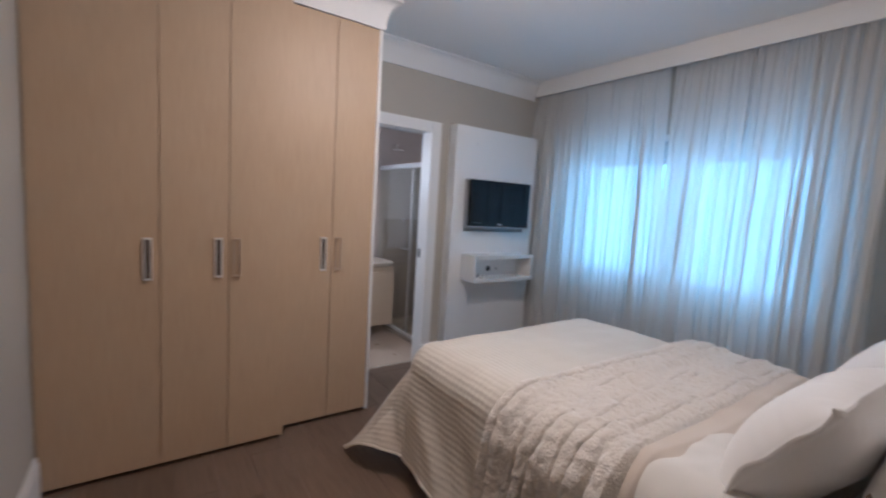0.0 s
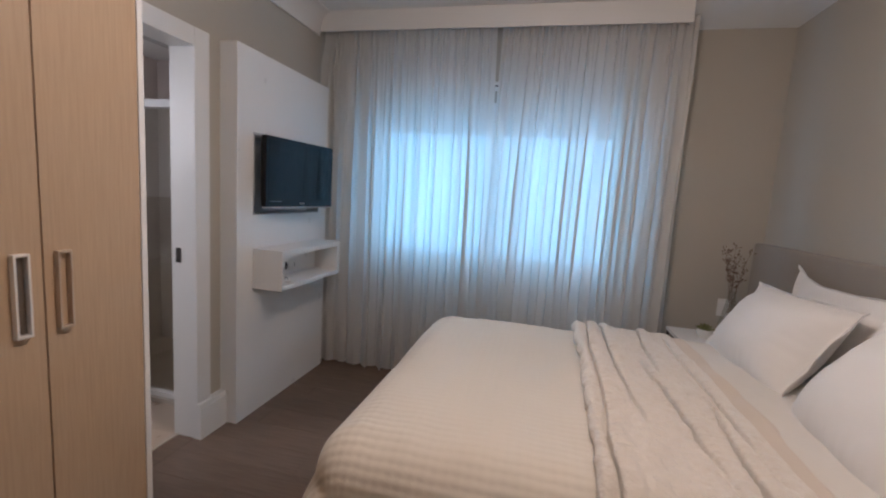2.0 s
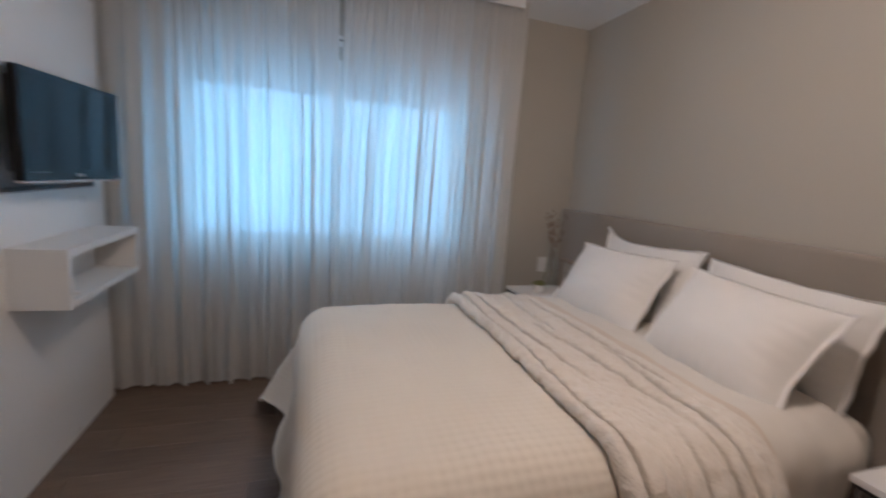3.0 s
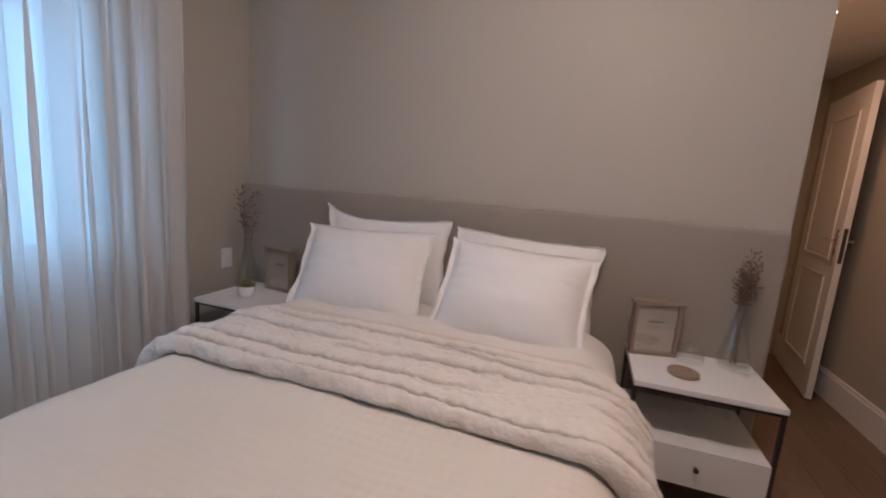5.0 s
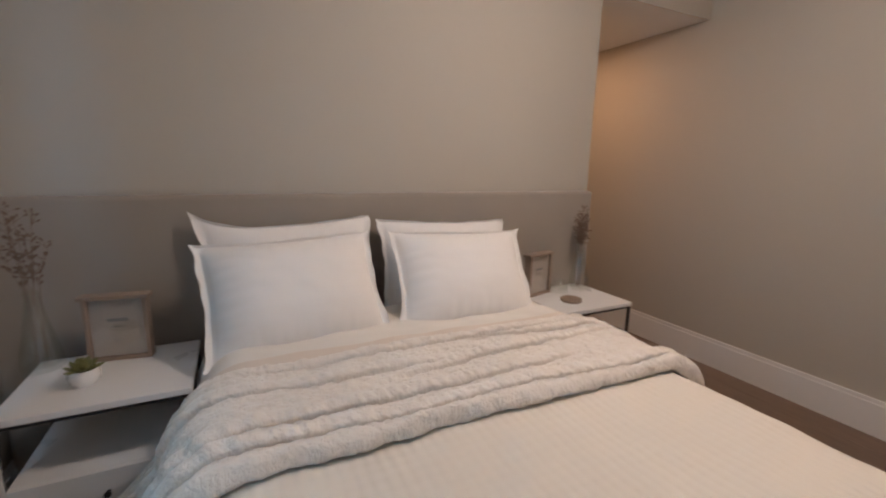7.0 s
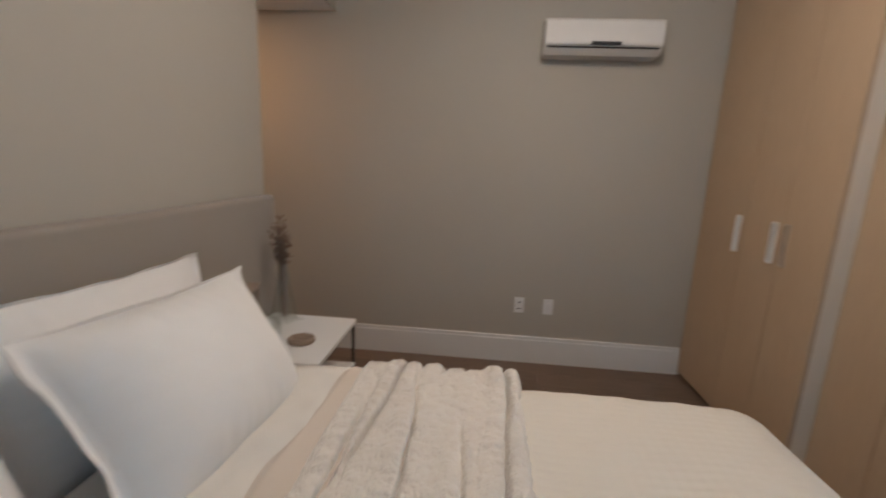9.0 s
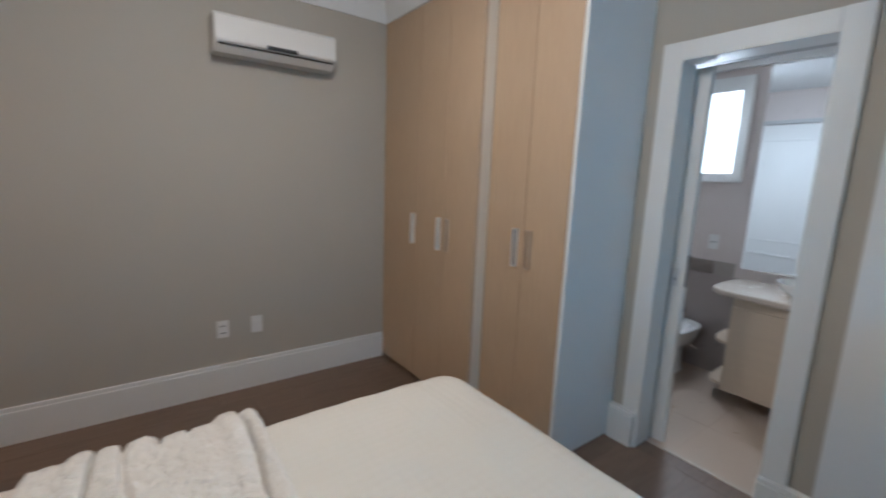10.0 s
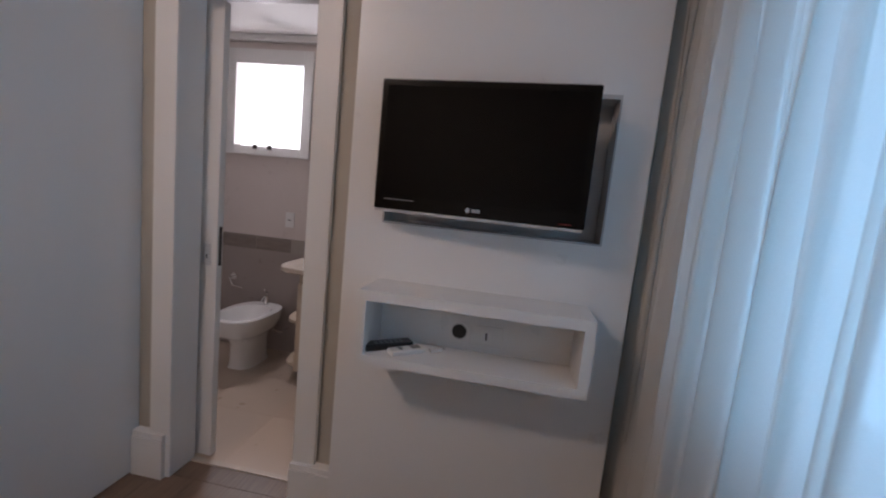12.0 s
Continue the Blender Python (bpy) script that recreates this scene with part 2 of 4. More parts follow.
def box(bm, x0, x1, y0, y1, z0, z1, bev=0.0, seg=2):
    m = Matrix.LocRotScale(((x0 + x1) / 2, (y0 + y1) / 2, (z0 + z1) / 2), None, (abs(x1 - x0), abs(y1 - y0), abs(z1 - z0)))
    r = bmesh.ops.create_cube(bm, size=1.0, matrix=m)
    if bev:
        es = list({e for v in r["verts"] for e in v.link_edges})
        bmesh.ops.bevel(bm, geom=es, offset=bev, segments=seg, affect="EDGES", profile=0.6)
    return bm


def B(*a, **k):
    return box(bmesh.new(), *a, **k)


def cyl(bm, r0, r1, length, m=None, seg=24):
    """A closed cone or cylinder from z = 0 up, placed by m."""
    m = (m or Matrix()) @ Matrix.Translation((0, 0, length / 2))
    bmesh.ops.create_cone(bm, cap_ends=True, segments=seg, radius1=r0, radius2=r1, depth=length, matrix=m)
    return bm


def lathe(profile, seg=32, bm=None, m=None):
    """A turned body from (radius, height) pairs; radius 0 closes an end."""
    bm = bm or bmesh.new()
    m = m or Matrix()
    rings = []
    for r, z in profile:
        if r < 1e-5:
            rings.append([bm.verts.new(m @ Vector((0, 0, z)))])
        else:
            rings.append([bm.verts.new(m @ Vector((r * math.cos(a), r * math.sin(a), z))) for a in (2 * math.pi * i / seg for i in range(seg))])
    for a, b in zip(rings, rings[1:]):
        for i in range(seg):
            j = (i + 1) % seg
            q = [a[i % len(a)], a[j % len(a)], b[j % len(b)], b[i % len(b)]]
            q = list(dict.fromkeys(q))
            if len(q) > 2:
                bm.faces.new(q)
    return bm


def tube(bm, pts, r, seg=8, r_end=None):
    pts = [Vector(p) for p in pts]
    rings = []
    for i, p in enumerate(pts):
        d = (pts[min(i + 1, len(pts) - 1)] - pts[max(i - 1, 0)]).normalized()
        q = d.to_track_quat("Z", "Y")
        rr = r if r_end is None else r + (r_end - r) * i / (len(pts) - 1)
        rings.append([bm.verts.new(p + q @ Vector((rr * math.cos(a), rr * math.sin(a), 0))) for a in (2 * math.pi * k / seg for k in range(seg))])
    for a, b in zip(rings, rings[1:]):
        for i in range(seg):
            bm.faces.new((a[i], a[(i + 1) % seg], b[(i + 1) % seg], b[i]))
    bm.faces.new(rings[0][::-1])
    bm.faces.new(rings[-1])
    return bm


def loft(sections, seg=36, bm=None):
    """Stacked ovals: (z, centre x, centre y, radius x, radius y, squareness)."""
    bm = bm or bmesh.new()
    rings = []
    for z, cx, cy, rx, ry, sq in sections:
        ring = []
        for i in range(seg):
            a = 2 * math.pi * i / seg
            c, s = math.cos(a), math.sin(a)
            k = 2.0 / sq
            ring.append(bm.verts.new((cx + rx * math.copysign(abs(c) ** k, c), cy + ry * math.copysign(abs(s) ** k, s), z)))
        rings.append(ring)
    for a, b in zip(rings, rings[1:]):
        for i in range(seg):
            bm.faces.new((a[i], a[(i + 1) % seg], b[(i + 1) % seg], b[i]))
    bm.faces.new(rings[0][::-1])
    bm.faces.new(rings[-1])
    return bm


def mesh_of(bm, name, material, smooth=True):
    bmesh.ops.recalc_face_normals(bm, faces=bm.faces)
    me = bpy.data.meshes.new(name)
    bm.to_mesh(me)
    bm.free()
    me.materials.append(material)
    if smooth:
        me.shade_smooth()
        me.set_sharp_from_angle(angle=radians(35))
    return me


def even(ob, smooth):
    """Keeps large flat faces flat beside rounded edges."""
    if smooth:
        w = ob.modifiers.new("even_shading", "WEIGHTED_NORMAL")
        w.keep_sharp = True


def part(name, bm, material, parent, label="", smooth=True):
    ob = new(name, mesh_of(bm, name, material, smooth))
    ob.parent = parent
    even(ob, smooth)
    return tagged(ob, label) if label else ob


def thing(name, label, category, m=None, group="", kind=""):
    ob = new(name)
    ob.empty_display_size = 0.1
    ob.matrix_world = m or Matrix()
    return tagged(ob, label, category, group, kind)


def solid(name, bm, material, label, category, m=None, group="", kind="", smooth=True):
    ob = new(name, mesh_of(bm, name, material, smooth))
    ob.matrix_world = m or Matrix()
    even(ob, smooth)
    return tagged(ob, label, category, group, kind)


def setting(name, bm, material, label, category, smooth=True):
    return solid(name, bm, material, label, category, kind="structure", smooth=smooth)


def grid_mesh(name, rows, material, uvs=None):
    """A smooth sheet from rows of points."""
    nv, nu = len(rows), len(rows[0])
    verts = [tuple(p) for r in rows for p in r]
    faces = [(i * nu + j, i * nu + j + 1, (i + 1) * nu + j + 1, (i + 1) * nu + j) for i in range(nv - 1) for j in range(nu - 1)]
    me = bpy.data.meshes.new(name)
    me.from_pydata(verts, [], faces)
    if uvs:
        flat = [c for r in uvs for c in r]
        layer = me.uv_layers.new(name="UVMap")
        for k, loop in enumerate(me.loops):
            layer.data[k].uv = flat[loop.vertex_index]
    me.materials.append(material)
    me.shade_smooth()
    return me

# ---- the room's shell ----
TOP, CEILZ = 2.85, 2.76
WX, EX, NY, SY = -0.11, 3.16, 3.945, 0.02
DY = 0.027
HY = 0.960
BX = -1.60


def wall(name, boxes, label, material=GREIGE):
    bm = bmesh.new()
    for b in boxes:
        box(bm, *b)
    return setting(name, bm, material, label, "wall", smooth=False)


wall("wall_west", [(-0.24, WX, -0.15, 1.892, 0, TOP), (-0.24, WX, 2.512, 4.12, 0, TOP), (-0.24, WX, 1.892, 2.512, 2.115, TOP)],
     "greige painted wall with the bathroom doorway")
wall("wall_south", [(WX, 5.60, -0.15, SY, 0, TOP)], "long greige painted wall behind the wardrobe")
wall("wall_north", [(WX, 0.30, NY, 4.12, 0, TOP), (2.24, 3.35, NY, 4.12, 0, TOP), (0.30, 2.24, NY, 4.12, 0, 0.93), (0.30, 2.24, NY, 4.12, 2.16, TOP)],
     "greige painted wall with the curtained window")
wall("wall_east", [(EX, 3.35, HY, NY, 0, TOP)], "greige painted wall behind the headboard")
wall("wall_hall_north", [(3.35, 5.60, HY, 1.07, 0, TOP)], "greige painted wall of the entrance passage")
wall("wall_hall_end", [(5.45, 5.60, SY, HY, 0, TOP)], "greige painted end wall of the entrance passage")
bm = box(bmesh.new(), -0.24, 3.35, -0.15, 4.12, CEILZ, TOP)
box(bm, 3.35, 5.60, -0.15, 1.07, CEILZ, TOP)
setting("ceiling", bm, CEIL, "smooth white painted ceiling", "ceiling", False)
setting("ceiling_hall", B(3.10, 5.45, SY, HY - 0.001, 2.43, CEILZ), CEIL, "lowered white ceiling of the entrance passage", "ceiling", False)
wall("wall_bulkhead", [(3.094, 3.10, SY, HY - 0.001, 2.426, CEILZ)], "greige painted face of the lowered passage ceiling")


def crown(name, pts, drop, out=0.075, plain=False):
    """A coved cornice along a line of (x, y) points; the room lies to the left of the line."""
    prof = [(0, -drop), (0.012, -drop), (0.014, -drop + 0.02)]
    prof += [(0.014 + (out - 0.02) * (1 - math.cos(a)), -drop + 0.02 + (drop - 0.035) * math.sin(a)) for a in (math.pi / 2 * i / 6 for i in range(1, 7))]
    prof += [(out, -0.012), (out, 0)]
    if plain:
        prof = [(0, -drop), (0.004, -drop), (out, 0)]
    bm = bmesh.new()
    pts = [Vector(p) for p in pts]
    rows = []
    for i, p in enumerate(pts):
        n = []
        for q, r in ((i - 1, i), (i, i + 1)):
            if q >= 0 and r < len(pts):
                d = (pts[r] - pts[q]).normalized()
                n.append(Vector((-d.y, d.x)))
        k = n[0] if len(n) == 1 else (n[0] + n[1]) / (1 + n[0].dot(n[1]))
        rows.append([bm.verts.new((p.x + k.x * o, p.y + k.y * o, CEILZ + z)) for o, z in prof])
    for a, b in zip(rows, rows[1:]):
        for j in range(len(prof) - 1):
            bm.faces.new((a[j], a[j + 1], b[j + 1], b[j]))
    return setting(name, bm, WHITE, "white coved plaster cornice under the ceiling", "cornice")


crown("trim_crown_west", [(WX, 3.715), (WX, 1.735), (0.44, 1.735), (0.44, 1.125), (0.53, 1.125), (0.53, SY), (3.10, SY)], 0.18, 0.09)
crown("trim_crown_east", [(EX, 0.975), (EX, NY), (2.485, NY)], 0.108, 0.26, True)

# valance that hides the curtain track
bm = box(bmesh.new(), WX, 2.485, 3.715, 3.735, 2.616, CEILZ, bev=0.003)
box(bm, 2.465, 2.485, 3.735, NY, 2.616, CEILZ, bev=0.003)
setting("trim_valance", bm, WHITE, "white plaster valance in front of the curtain track", "valance")


def skirting(name, x0, x1, y0, y1, h=0.205):
    bm = box(bmesh.new(), x0, x1, y0, y1, 0, h - 0.025)
    e = 0.006
    nx0, nx1, ny0, ny1 = x0, x1, y0, y1
    if x1 - x0 > y1 - y0:
        ny0, ny1 = (y0, y1 - e) if y0 <= 0.1 else (y0 + e, y1)
    else:
        nx0, nx1 = (x0, x1 - e) if x0 < 1 else (x0 + e, x1)
    box(bm, nx0, nx1, ny0, ny1, h - 0.025, h, bev=0.003)
    return setting(name, bm, WHITE, "tall white skirting board", "skirting board")


skirting("baseboard_south", 0.535, 5.45, SY, SY + 0.02)
skirting("baseboard_west", WX, -0.062, 1.737, 1.890)
skirting("baseboard_west_b", WX, -0.062, 2.490, 2.688)
skirting("baseboard_north", 2.0, EX, NY - 0.02, NY)
skirting("baseboard_hall", 3.35, 5.45, HY - 0.02, HY)

# ---- bathroom doorway ----
door = thing("door_1", "white painted doorway lining and trim with a sliding door", "doorway", pose(0, DY, 0), kind="structure")
part("jamb", B(-0.245, -0.10, 1.865, 1.882, 0, 2.10, bev=0.002), WHITE, door)
part("jamb", B(-0.245, -0.10, 2.468, 2.485, 0, 2.10, bev=0.002), WHITE, door)
part("head", B(-0.245, -0.10, 1.865, 2.485, 2.10, 2.115), WHITE, door)
part("trim", B(WX, -0.085, 1.782, 1.885, 0, 2.19, bev=0.006), WHITE, door)
part("trim", B(WX, -0.085, 2.465, 2.563, 0, 2.19, bev=0.006), WHITE, door)
part("trim", B(WX, -0.086, 1.885, 2.465, 2.097, 2.189, bev=0.006), WHITE, door)
part("strike_plate", B(-0.215, -0.185, 2.463, 2.469, 0.99, 1.07, bev=0.002), BLACKMETAL, door, "dark metal strike plate")
leaf = thing("sliding_door", "white panelled sliding door pushed along the bathroom wall", "door", pose(0, DY, 0))
part("leaf", B(-0.296, -0.258, 1.20, 1.955, 0.012, 2.09, bev=0.003), WHITE, leaf)
for za, zb in ((0.16, 0.86), (0.98, 1.96)):
    bm = bmesh.new()
    for bb in ((1.30, 1.825, za, za + 0.02), (1.30, 1.825, zb - 0.02, zb), (1.30, 1.32, za + 0.02, zb - 0.02), (1.805, 1.825, za + 0.02, zb - 0.02)):
        box(bm, -0.304, -0.295, bb[0], bb[1], bb[2], bb[3], bev=0.003)
    part("panel_moulding", bm, WHITE, leaf)
lock = part("lock_plate", B(-0.2585, -0.2555, 1.885, 1.925, 0.945, 1.045, bev=0.001), ALU, leaf, "brushed metal lock plate")
part("keyhole", B(-0.2560, -0.2550, 1.902, 1.908, 0.975, 0.995), GAP, lock)
part("finger_pull", B(-0.286, -0.268, 1.9535, 1.9575, 0.945, 1.125, bev=0.0008), BLACKMETAL, leaf, "dark recessed finger pull")
part("top_rail", B(-0.300, -0.252, 1.00, 2.62, 2.10, 2.135, bev=0.004), SILVER, leaf, "metal sliding rail")
setting("threshold", B(-0.245, -0.215, 1.909, 2.495, -0.01, 0.006, bev=0.003), MARBLE, "beige marble threshold of the bathroom", "threshold")

# ---- wardrobe ----


def handle(parent, y, mate=False, z0=1.015, z1=1.228):
    """An aluminium strip bent to an upright open loop."""
    bm = box(bmesh.new(), -0.001, 0.016, y - 0.018, y - 0.012, z0, z1, bev=0.0022)
    box(bm, -0.001, 0.016, y + 0.012, y + 0.018, z0, z1, bev=0.0022)
    box(bm, -0.001, 0.0158, y - 0.013, y + 0.013, z0 + 0.0003, z0 + 0.0075, bev=0.0015)
    box(bm, -0.001, 0.0158, y - 0.013, y + 0.013, z1 - 0.0075, z1 - 0.0003, bev=0.0015)
    if mate:
        # Mated handles get the dimmed colour for the duller reflection they carry.
        part("handle", bm, DIMALU, parent, "aluminium loop handle in a dimmed beige colour")
    else:
        # A thin dark plate on the door paints the shade within the loop.
        part("grip_shade", B(-0.0005, 0.0012, y - 0.012, y + 0.012, z0 + 0.0075, z1 - 0.0075), GRIPSHADE, part("handle", bm, HANDLE, parent, "satin aluminium loop handle"), "thin dark plate coloured as the shade inside the loop")


def wardrobe_unit(y0, y1, front, doors, top, label, end=OAK, end_label="", lapped=False):
    w = thing("wardrobe", label, "wardrobe", pose(front, 0, 0), "built-in wardrobe units")
    deep = front - WX
    part("carcass", B(-deep + 0.002, -0.024, y0 + 0.002, y1 - 0.022, 0.02, top, bev=0.001), OAK, w)
    part("side_panel", B(-deep + 0.002, -0.0225 if lapped else -0.001, y1 - 0.020, y1, 0.006, top, bev=0.002), end, w, end_label)
    part("plinth", B(-deep + 0.05, -0.05, y0 + 0.004, y1 - 0.022, 0.0, 0.02), GAP, w, "dark recessed plinth")
    for a, b, h in doors:
        d = part("door", B(-0.022, 0.0, a + 0.002, b - 0.002, 0.025, top - 0.003, bev=0.0015), OAK, w)
        handle(d, h, h < (a + b) / 2)
    return w


# This unit's end panel wears the oak with painted-in daylight.
wardrobe_unit(SY, 1.135, 0.53, [(SY + 0.004, 0.51, 0.460), (0.51, 0.825, 0.775), (0.825, 1.136, 0.866)], 2.585, "light oak laminate wardrobe with three tall doors", LITOAK, "oak end panel coloured paler for the window light on it", True)
wardrobe_unit(1.137, 1.735, 0.44, [(1.139, 1.435, 1.380), (1.435, 1.713, 1.478)], 2.58, "narrower light oak laminate wardrobe with two tall doors", SIDEPANEL, "white laminate end panel")

# ---- television wall ----
PX = 0.0
panel = thing("tv_panel", "white lacquered panel mounted behind the television", "wall panel", pose(0, DY, 0))
bm = box(bmesh.new(), WX, PX, 2.665, 2.80, 0, 2.19)
box(bm, WX, PX, 3.552, 3.665, 0, 2.19)
box(bm, WX, PX, 2.80, 3.552, 0, 1.25)
box(bm, WX, PX, 2.80, 3.552, 1.732, 2.19)
bmesh.ops.remove_doubles(bm, verts=bm.verts, dist=0.0005)
part("board", bm, LACQ, panel, smooth=False)
part("recess_lining", B(WX + 0.002, WX + 0.012, 2.80, 3.552, 1.25, 1.732), SILVER, panel, "brushed metal recess back")
for nm, bb in (("recess_edge", (WX + 0.012, PX + 0.004, 2.80, 2.806, 1.25, 1.732)), ("recess_edge", (WX + 0.012, PX + 0.004, 3.546, 3.552, 1.25, 1.732)),
               ("recess_edge", (WX + 0.012, PX + 0.004, 2.806, 3.546, 1.25, 1.256)), ("recess_edge", (WX + 0.012, PX + 0.004, 2.806, 3.546, 1.719, 1.732))):
    part(nm, B(*bb), SILVER, panel)

tv = thing("television", "black flat screen television on a wall bracket", "television", pose(0.112, 3.158, 1.512, 0, 0, -5.5))
part("back", B(-0.06, -0.02, -0.31, 0.31, -0.18, 0.18, bev=0.015, seg=3), BLACKPLASTIC, tv)
part("bezel", B(-0.025, 0.012, -0.338, 0.338, -0.208, 0.208, bev=0.006, seg=3), BEZEL, tv, "glossy black bezel")
part("screen", B(0.011, 0.0135, -0.316, 0.316, -0.162, 0.188, bev=0.0008), SCREEN, tv, "dark glossy screen")
part("trim_strip", B(-0.02, 0.009, -0.334, 0.334, -0.217, -0.2085, bev=0.002), SILVER, tv, "silver strip along the lower edge")
bm = cyl(bmesh.new(), 0.008, 0.008, 0.002, pose(0.0115, -0.018, -0.186, 0, 90, 0), 18)
box(bm, 0.0115, 0.0135, -0.005, 0.022, -0.191, -0.181)
part("badge", bm, SILVER, tv, "small silver maker's badge")
part("label", B(0.0115, 0.0140, -0.302, -0.20, -0.176, -0.173), GREYBAR, tv)
part("indicator", B(0.0115, 0.0138, 0.262, 0.300, -0.1985, -0.1955), REDLENS, tv, "small red standby lens")
part("bracket", B(-0.20, -0.055, -0.05, 0.05, -0.06, 0.06, bev=0.004), BLACKMETAL, tv, "black steel wall bracket")

shelf = thing("wall_shelf", "white open box shelf fixed under the television", "shelf", pose(0, DY, 0.004))
y0, y1, z0, z1 = 2.806, 3.533, 0.800, 1.043
part("bottom_board", B(PX, 0.20, y0, y1, z0, z0 + 0.030), WHITE, shelf, smooth=False)
part("top_board", B(PX, 0.20, y0, y1, z1 - 0.034, z1), WHITE, shelf, smooth=False)
part("side_board", B(PX, 0.1995, y0 + 0.0005, y0 + 0.025, z0 + 0.030, z1 - 0.034), WHITE, shelf, smooth=False)
part("side_board", B(PX, 0.1995, y1 - 0.03, y1 - 0.0005, z0 + 0.030, z1 - 0.034), WHITE, shelf, smooth=False)
part("back_board", B(PX + 0.0005, 0.012, y0 + 0.025, y1 - 0.03, z0 + 0.030, z1 - 0.034), LACQ, shelf)
gro = part("cable_grommet", lathe([(0.0, 0.001), (0.023, 0.001), (0.023, 0.004), (0.029, 0.004), (0.029, 0.0)], m=pose(0.012, 3.117, 0.895, 0, 90, 0)), BLACKPLASTIC, shelf, "round dark cable hole")
part("rim", lathe([(0.026, 0.0), (0.026, 0.006), (0.031, 0.006), (0.031, 0.0)], m=pose(0.012, 3.117, 0.895, 0, 90, 0)), ALU, gro)


def outlet(name, m, label, sockets=2, grp="wall sockets"):
    """A plate in the local xz plane that faces +y."""
    o = thing(name, label, "socket", m, grp)
    part("plate", B(-0.036, 0.036, 0, 0.009, -0.058, 0.058, bev=0.004), PLASTIC, o)
    for k in range(sockets):
        z = 0.024 - 0.048 * k if sockets > 1 else 0
        part("socket", B(-0.021, 0.021, 0.008, 0.0115, z - 0.016, z + 0.016, bev=0.003), PLASTIC, o)
        for dx in (-0.009, 0.0, 0.009):
            part("hole", cyl(bmesh.new(), 0.0042, 0.0042, 0.0014, pose(dx, 0.0125, z, 90, 0, 0), 10), GAP, o)
    return o


outlet("wall_socket", pose(1.715, SY, 0.445), "white double socket plate on the greige wall")
sw = thing("wall_switch", "white plate with one rocker on the greige wall", "switch", pose(1.505, SY, 0.445))
part("plate", B(-0.036, 0.036, 0, 0.009, -0.058, 0.058, bev=0.004), PLASTIC, sw)
part("rocker", B(-0.022, 0.022, 0.008, 0.013, -0.003, 0.030, bev=0.003), PLASTIC, sw)
outlet("shelf_socket", pose(0.012, 3.24, 0.896, 0, 90, -90), "small white socket inside the shelf", 1)
sw2 = thing("bedside_switch", "white switch plate beside the headboard", "switch", pose(2.968, NY, 0.78, 0, 0, 180))
part("plate", B(-0.040, 0.040, 0, 0.009, -0.062, 0.062, bev=0.004), PLASTIC, sw2)
part("rocker", B(-0.024, 0.024, 0.008, 0.013, -0.036, 0.036, bev=0.003), PLASTIC, sw2)

rc = thing("remote_control", "black television remote lying on the shelf", "remote control", pose(0.105, 2.915, 0.8345, 0, 0, 38))
part("body", B(-0.024, 0.024, -0.085, 0.085, 0, 0.022, bev=0.006, seg=3), BLACKPLASTIC, rc)
for i in range(3):
    for j in range(6):
        part("button", B(-0.015 + i * 0.012 - 0.002, -0.015 + i * 0.012 + 0.006, -0.05 + j * 0.018, -0.05 + j * 0.018 + 0.009, 0.021, 0.0235), GREYBAR, rc)
rc = thing("air_conditioner_remote", "white air conditioner remote lying on the shelf", "remote control", pose(0.125, 2.985, 0.8345, 0, 0, 42))
part("body", B(-0.022, 0.022, -0.062, 0.062, 0, 0.017, bev=0.005, seg=3), PLASTIC, rc)
part("display", B(-0.015, 0.015, 0.015, 0.048, 0.016, 0.0178), GREYBAR, rc, "grey display")
for i in range(2):
    part("button", B(-0.012 + i * 0.014, -0.002 + i * 0.014, -0.03, -0.018, 0.016, 0.0185), GREYBAR, rc)
pc = thing("plug_adapter", "small white plug lying on the shelf", "adapter", pose(0.075, 3.075, 0.8345, 0, 0, 40))
part("body", B(-0.012, 0.012, -0.022, 0.022, 0, 0.014, bev=0.004), PLASTIC, pc)
part("pin", cyl(bmesh.new(), 0.002, 0.002, 0.016, pose(0.005, 0.021, 0.007, -90, 0, 0), 8), CHROME, pc)
part("pin", cyl(bmesh.new(), 0.002, 0.002, 0.016, pose(-0.005, 0.021, 0.007, -90, 0, 0), 8), CHROME, pc)

# ---- air conditioner ----
ac = thing("air_conditioner", "white wall-mounted split air conditioner", "air conditioner", pose(1.352, SY, 2.24))


def extrude_profile(pts, x0, x1, bev=0.0):
    bm = bmesh.new()
    a = [bm.verts.new((x0, y, z)) for y, z in pts]
    b = [bm.verts.new((x1, y, z)) for y, z in pts]
    n = len(pts)
    for i in range(n):
        bm.faces.new((a[i], a[(i + 1) % n], b[(i + 1) % n], b[i]))
    bm.faces.new(a[::-1])
    bm.faces.new(b)
    if bev:
        bmesh.ops.bevel(bm, geom=list(bm.edges), offset=bev, segments=2, affect="EDGES")
    return bm


part("body", extrude_profile([(0, -0.088), (0, 0.122), (0.15, 0.122), (0.172, 0.098), (0.178, -0.03), (0.17, -0.052), (0.128, -0.088)], -0.355, 0.355, 0.006), ACWHITE, ac)
part("front_panel", extrude_profile([(0.166, 0.115), (0.186, 0.100), (0.193, -0.025), (0.186, -0.040), (0.172, -0.040)], -0.352, 0.352, 0.003), ACWHITE, ac, "glossy white hinged front")
part("air_slot", extrude_profile([(0.165, -0.046), (0.1785, -0.046), (0.1765, -0.054), (0.165, -0.054)], -0.335, 0.335), GAP, ac, "dark outlet slot")
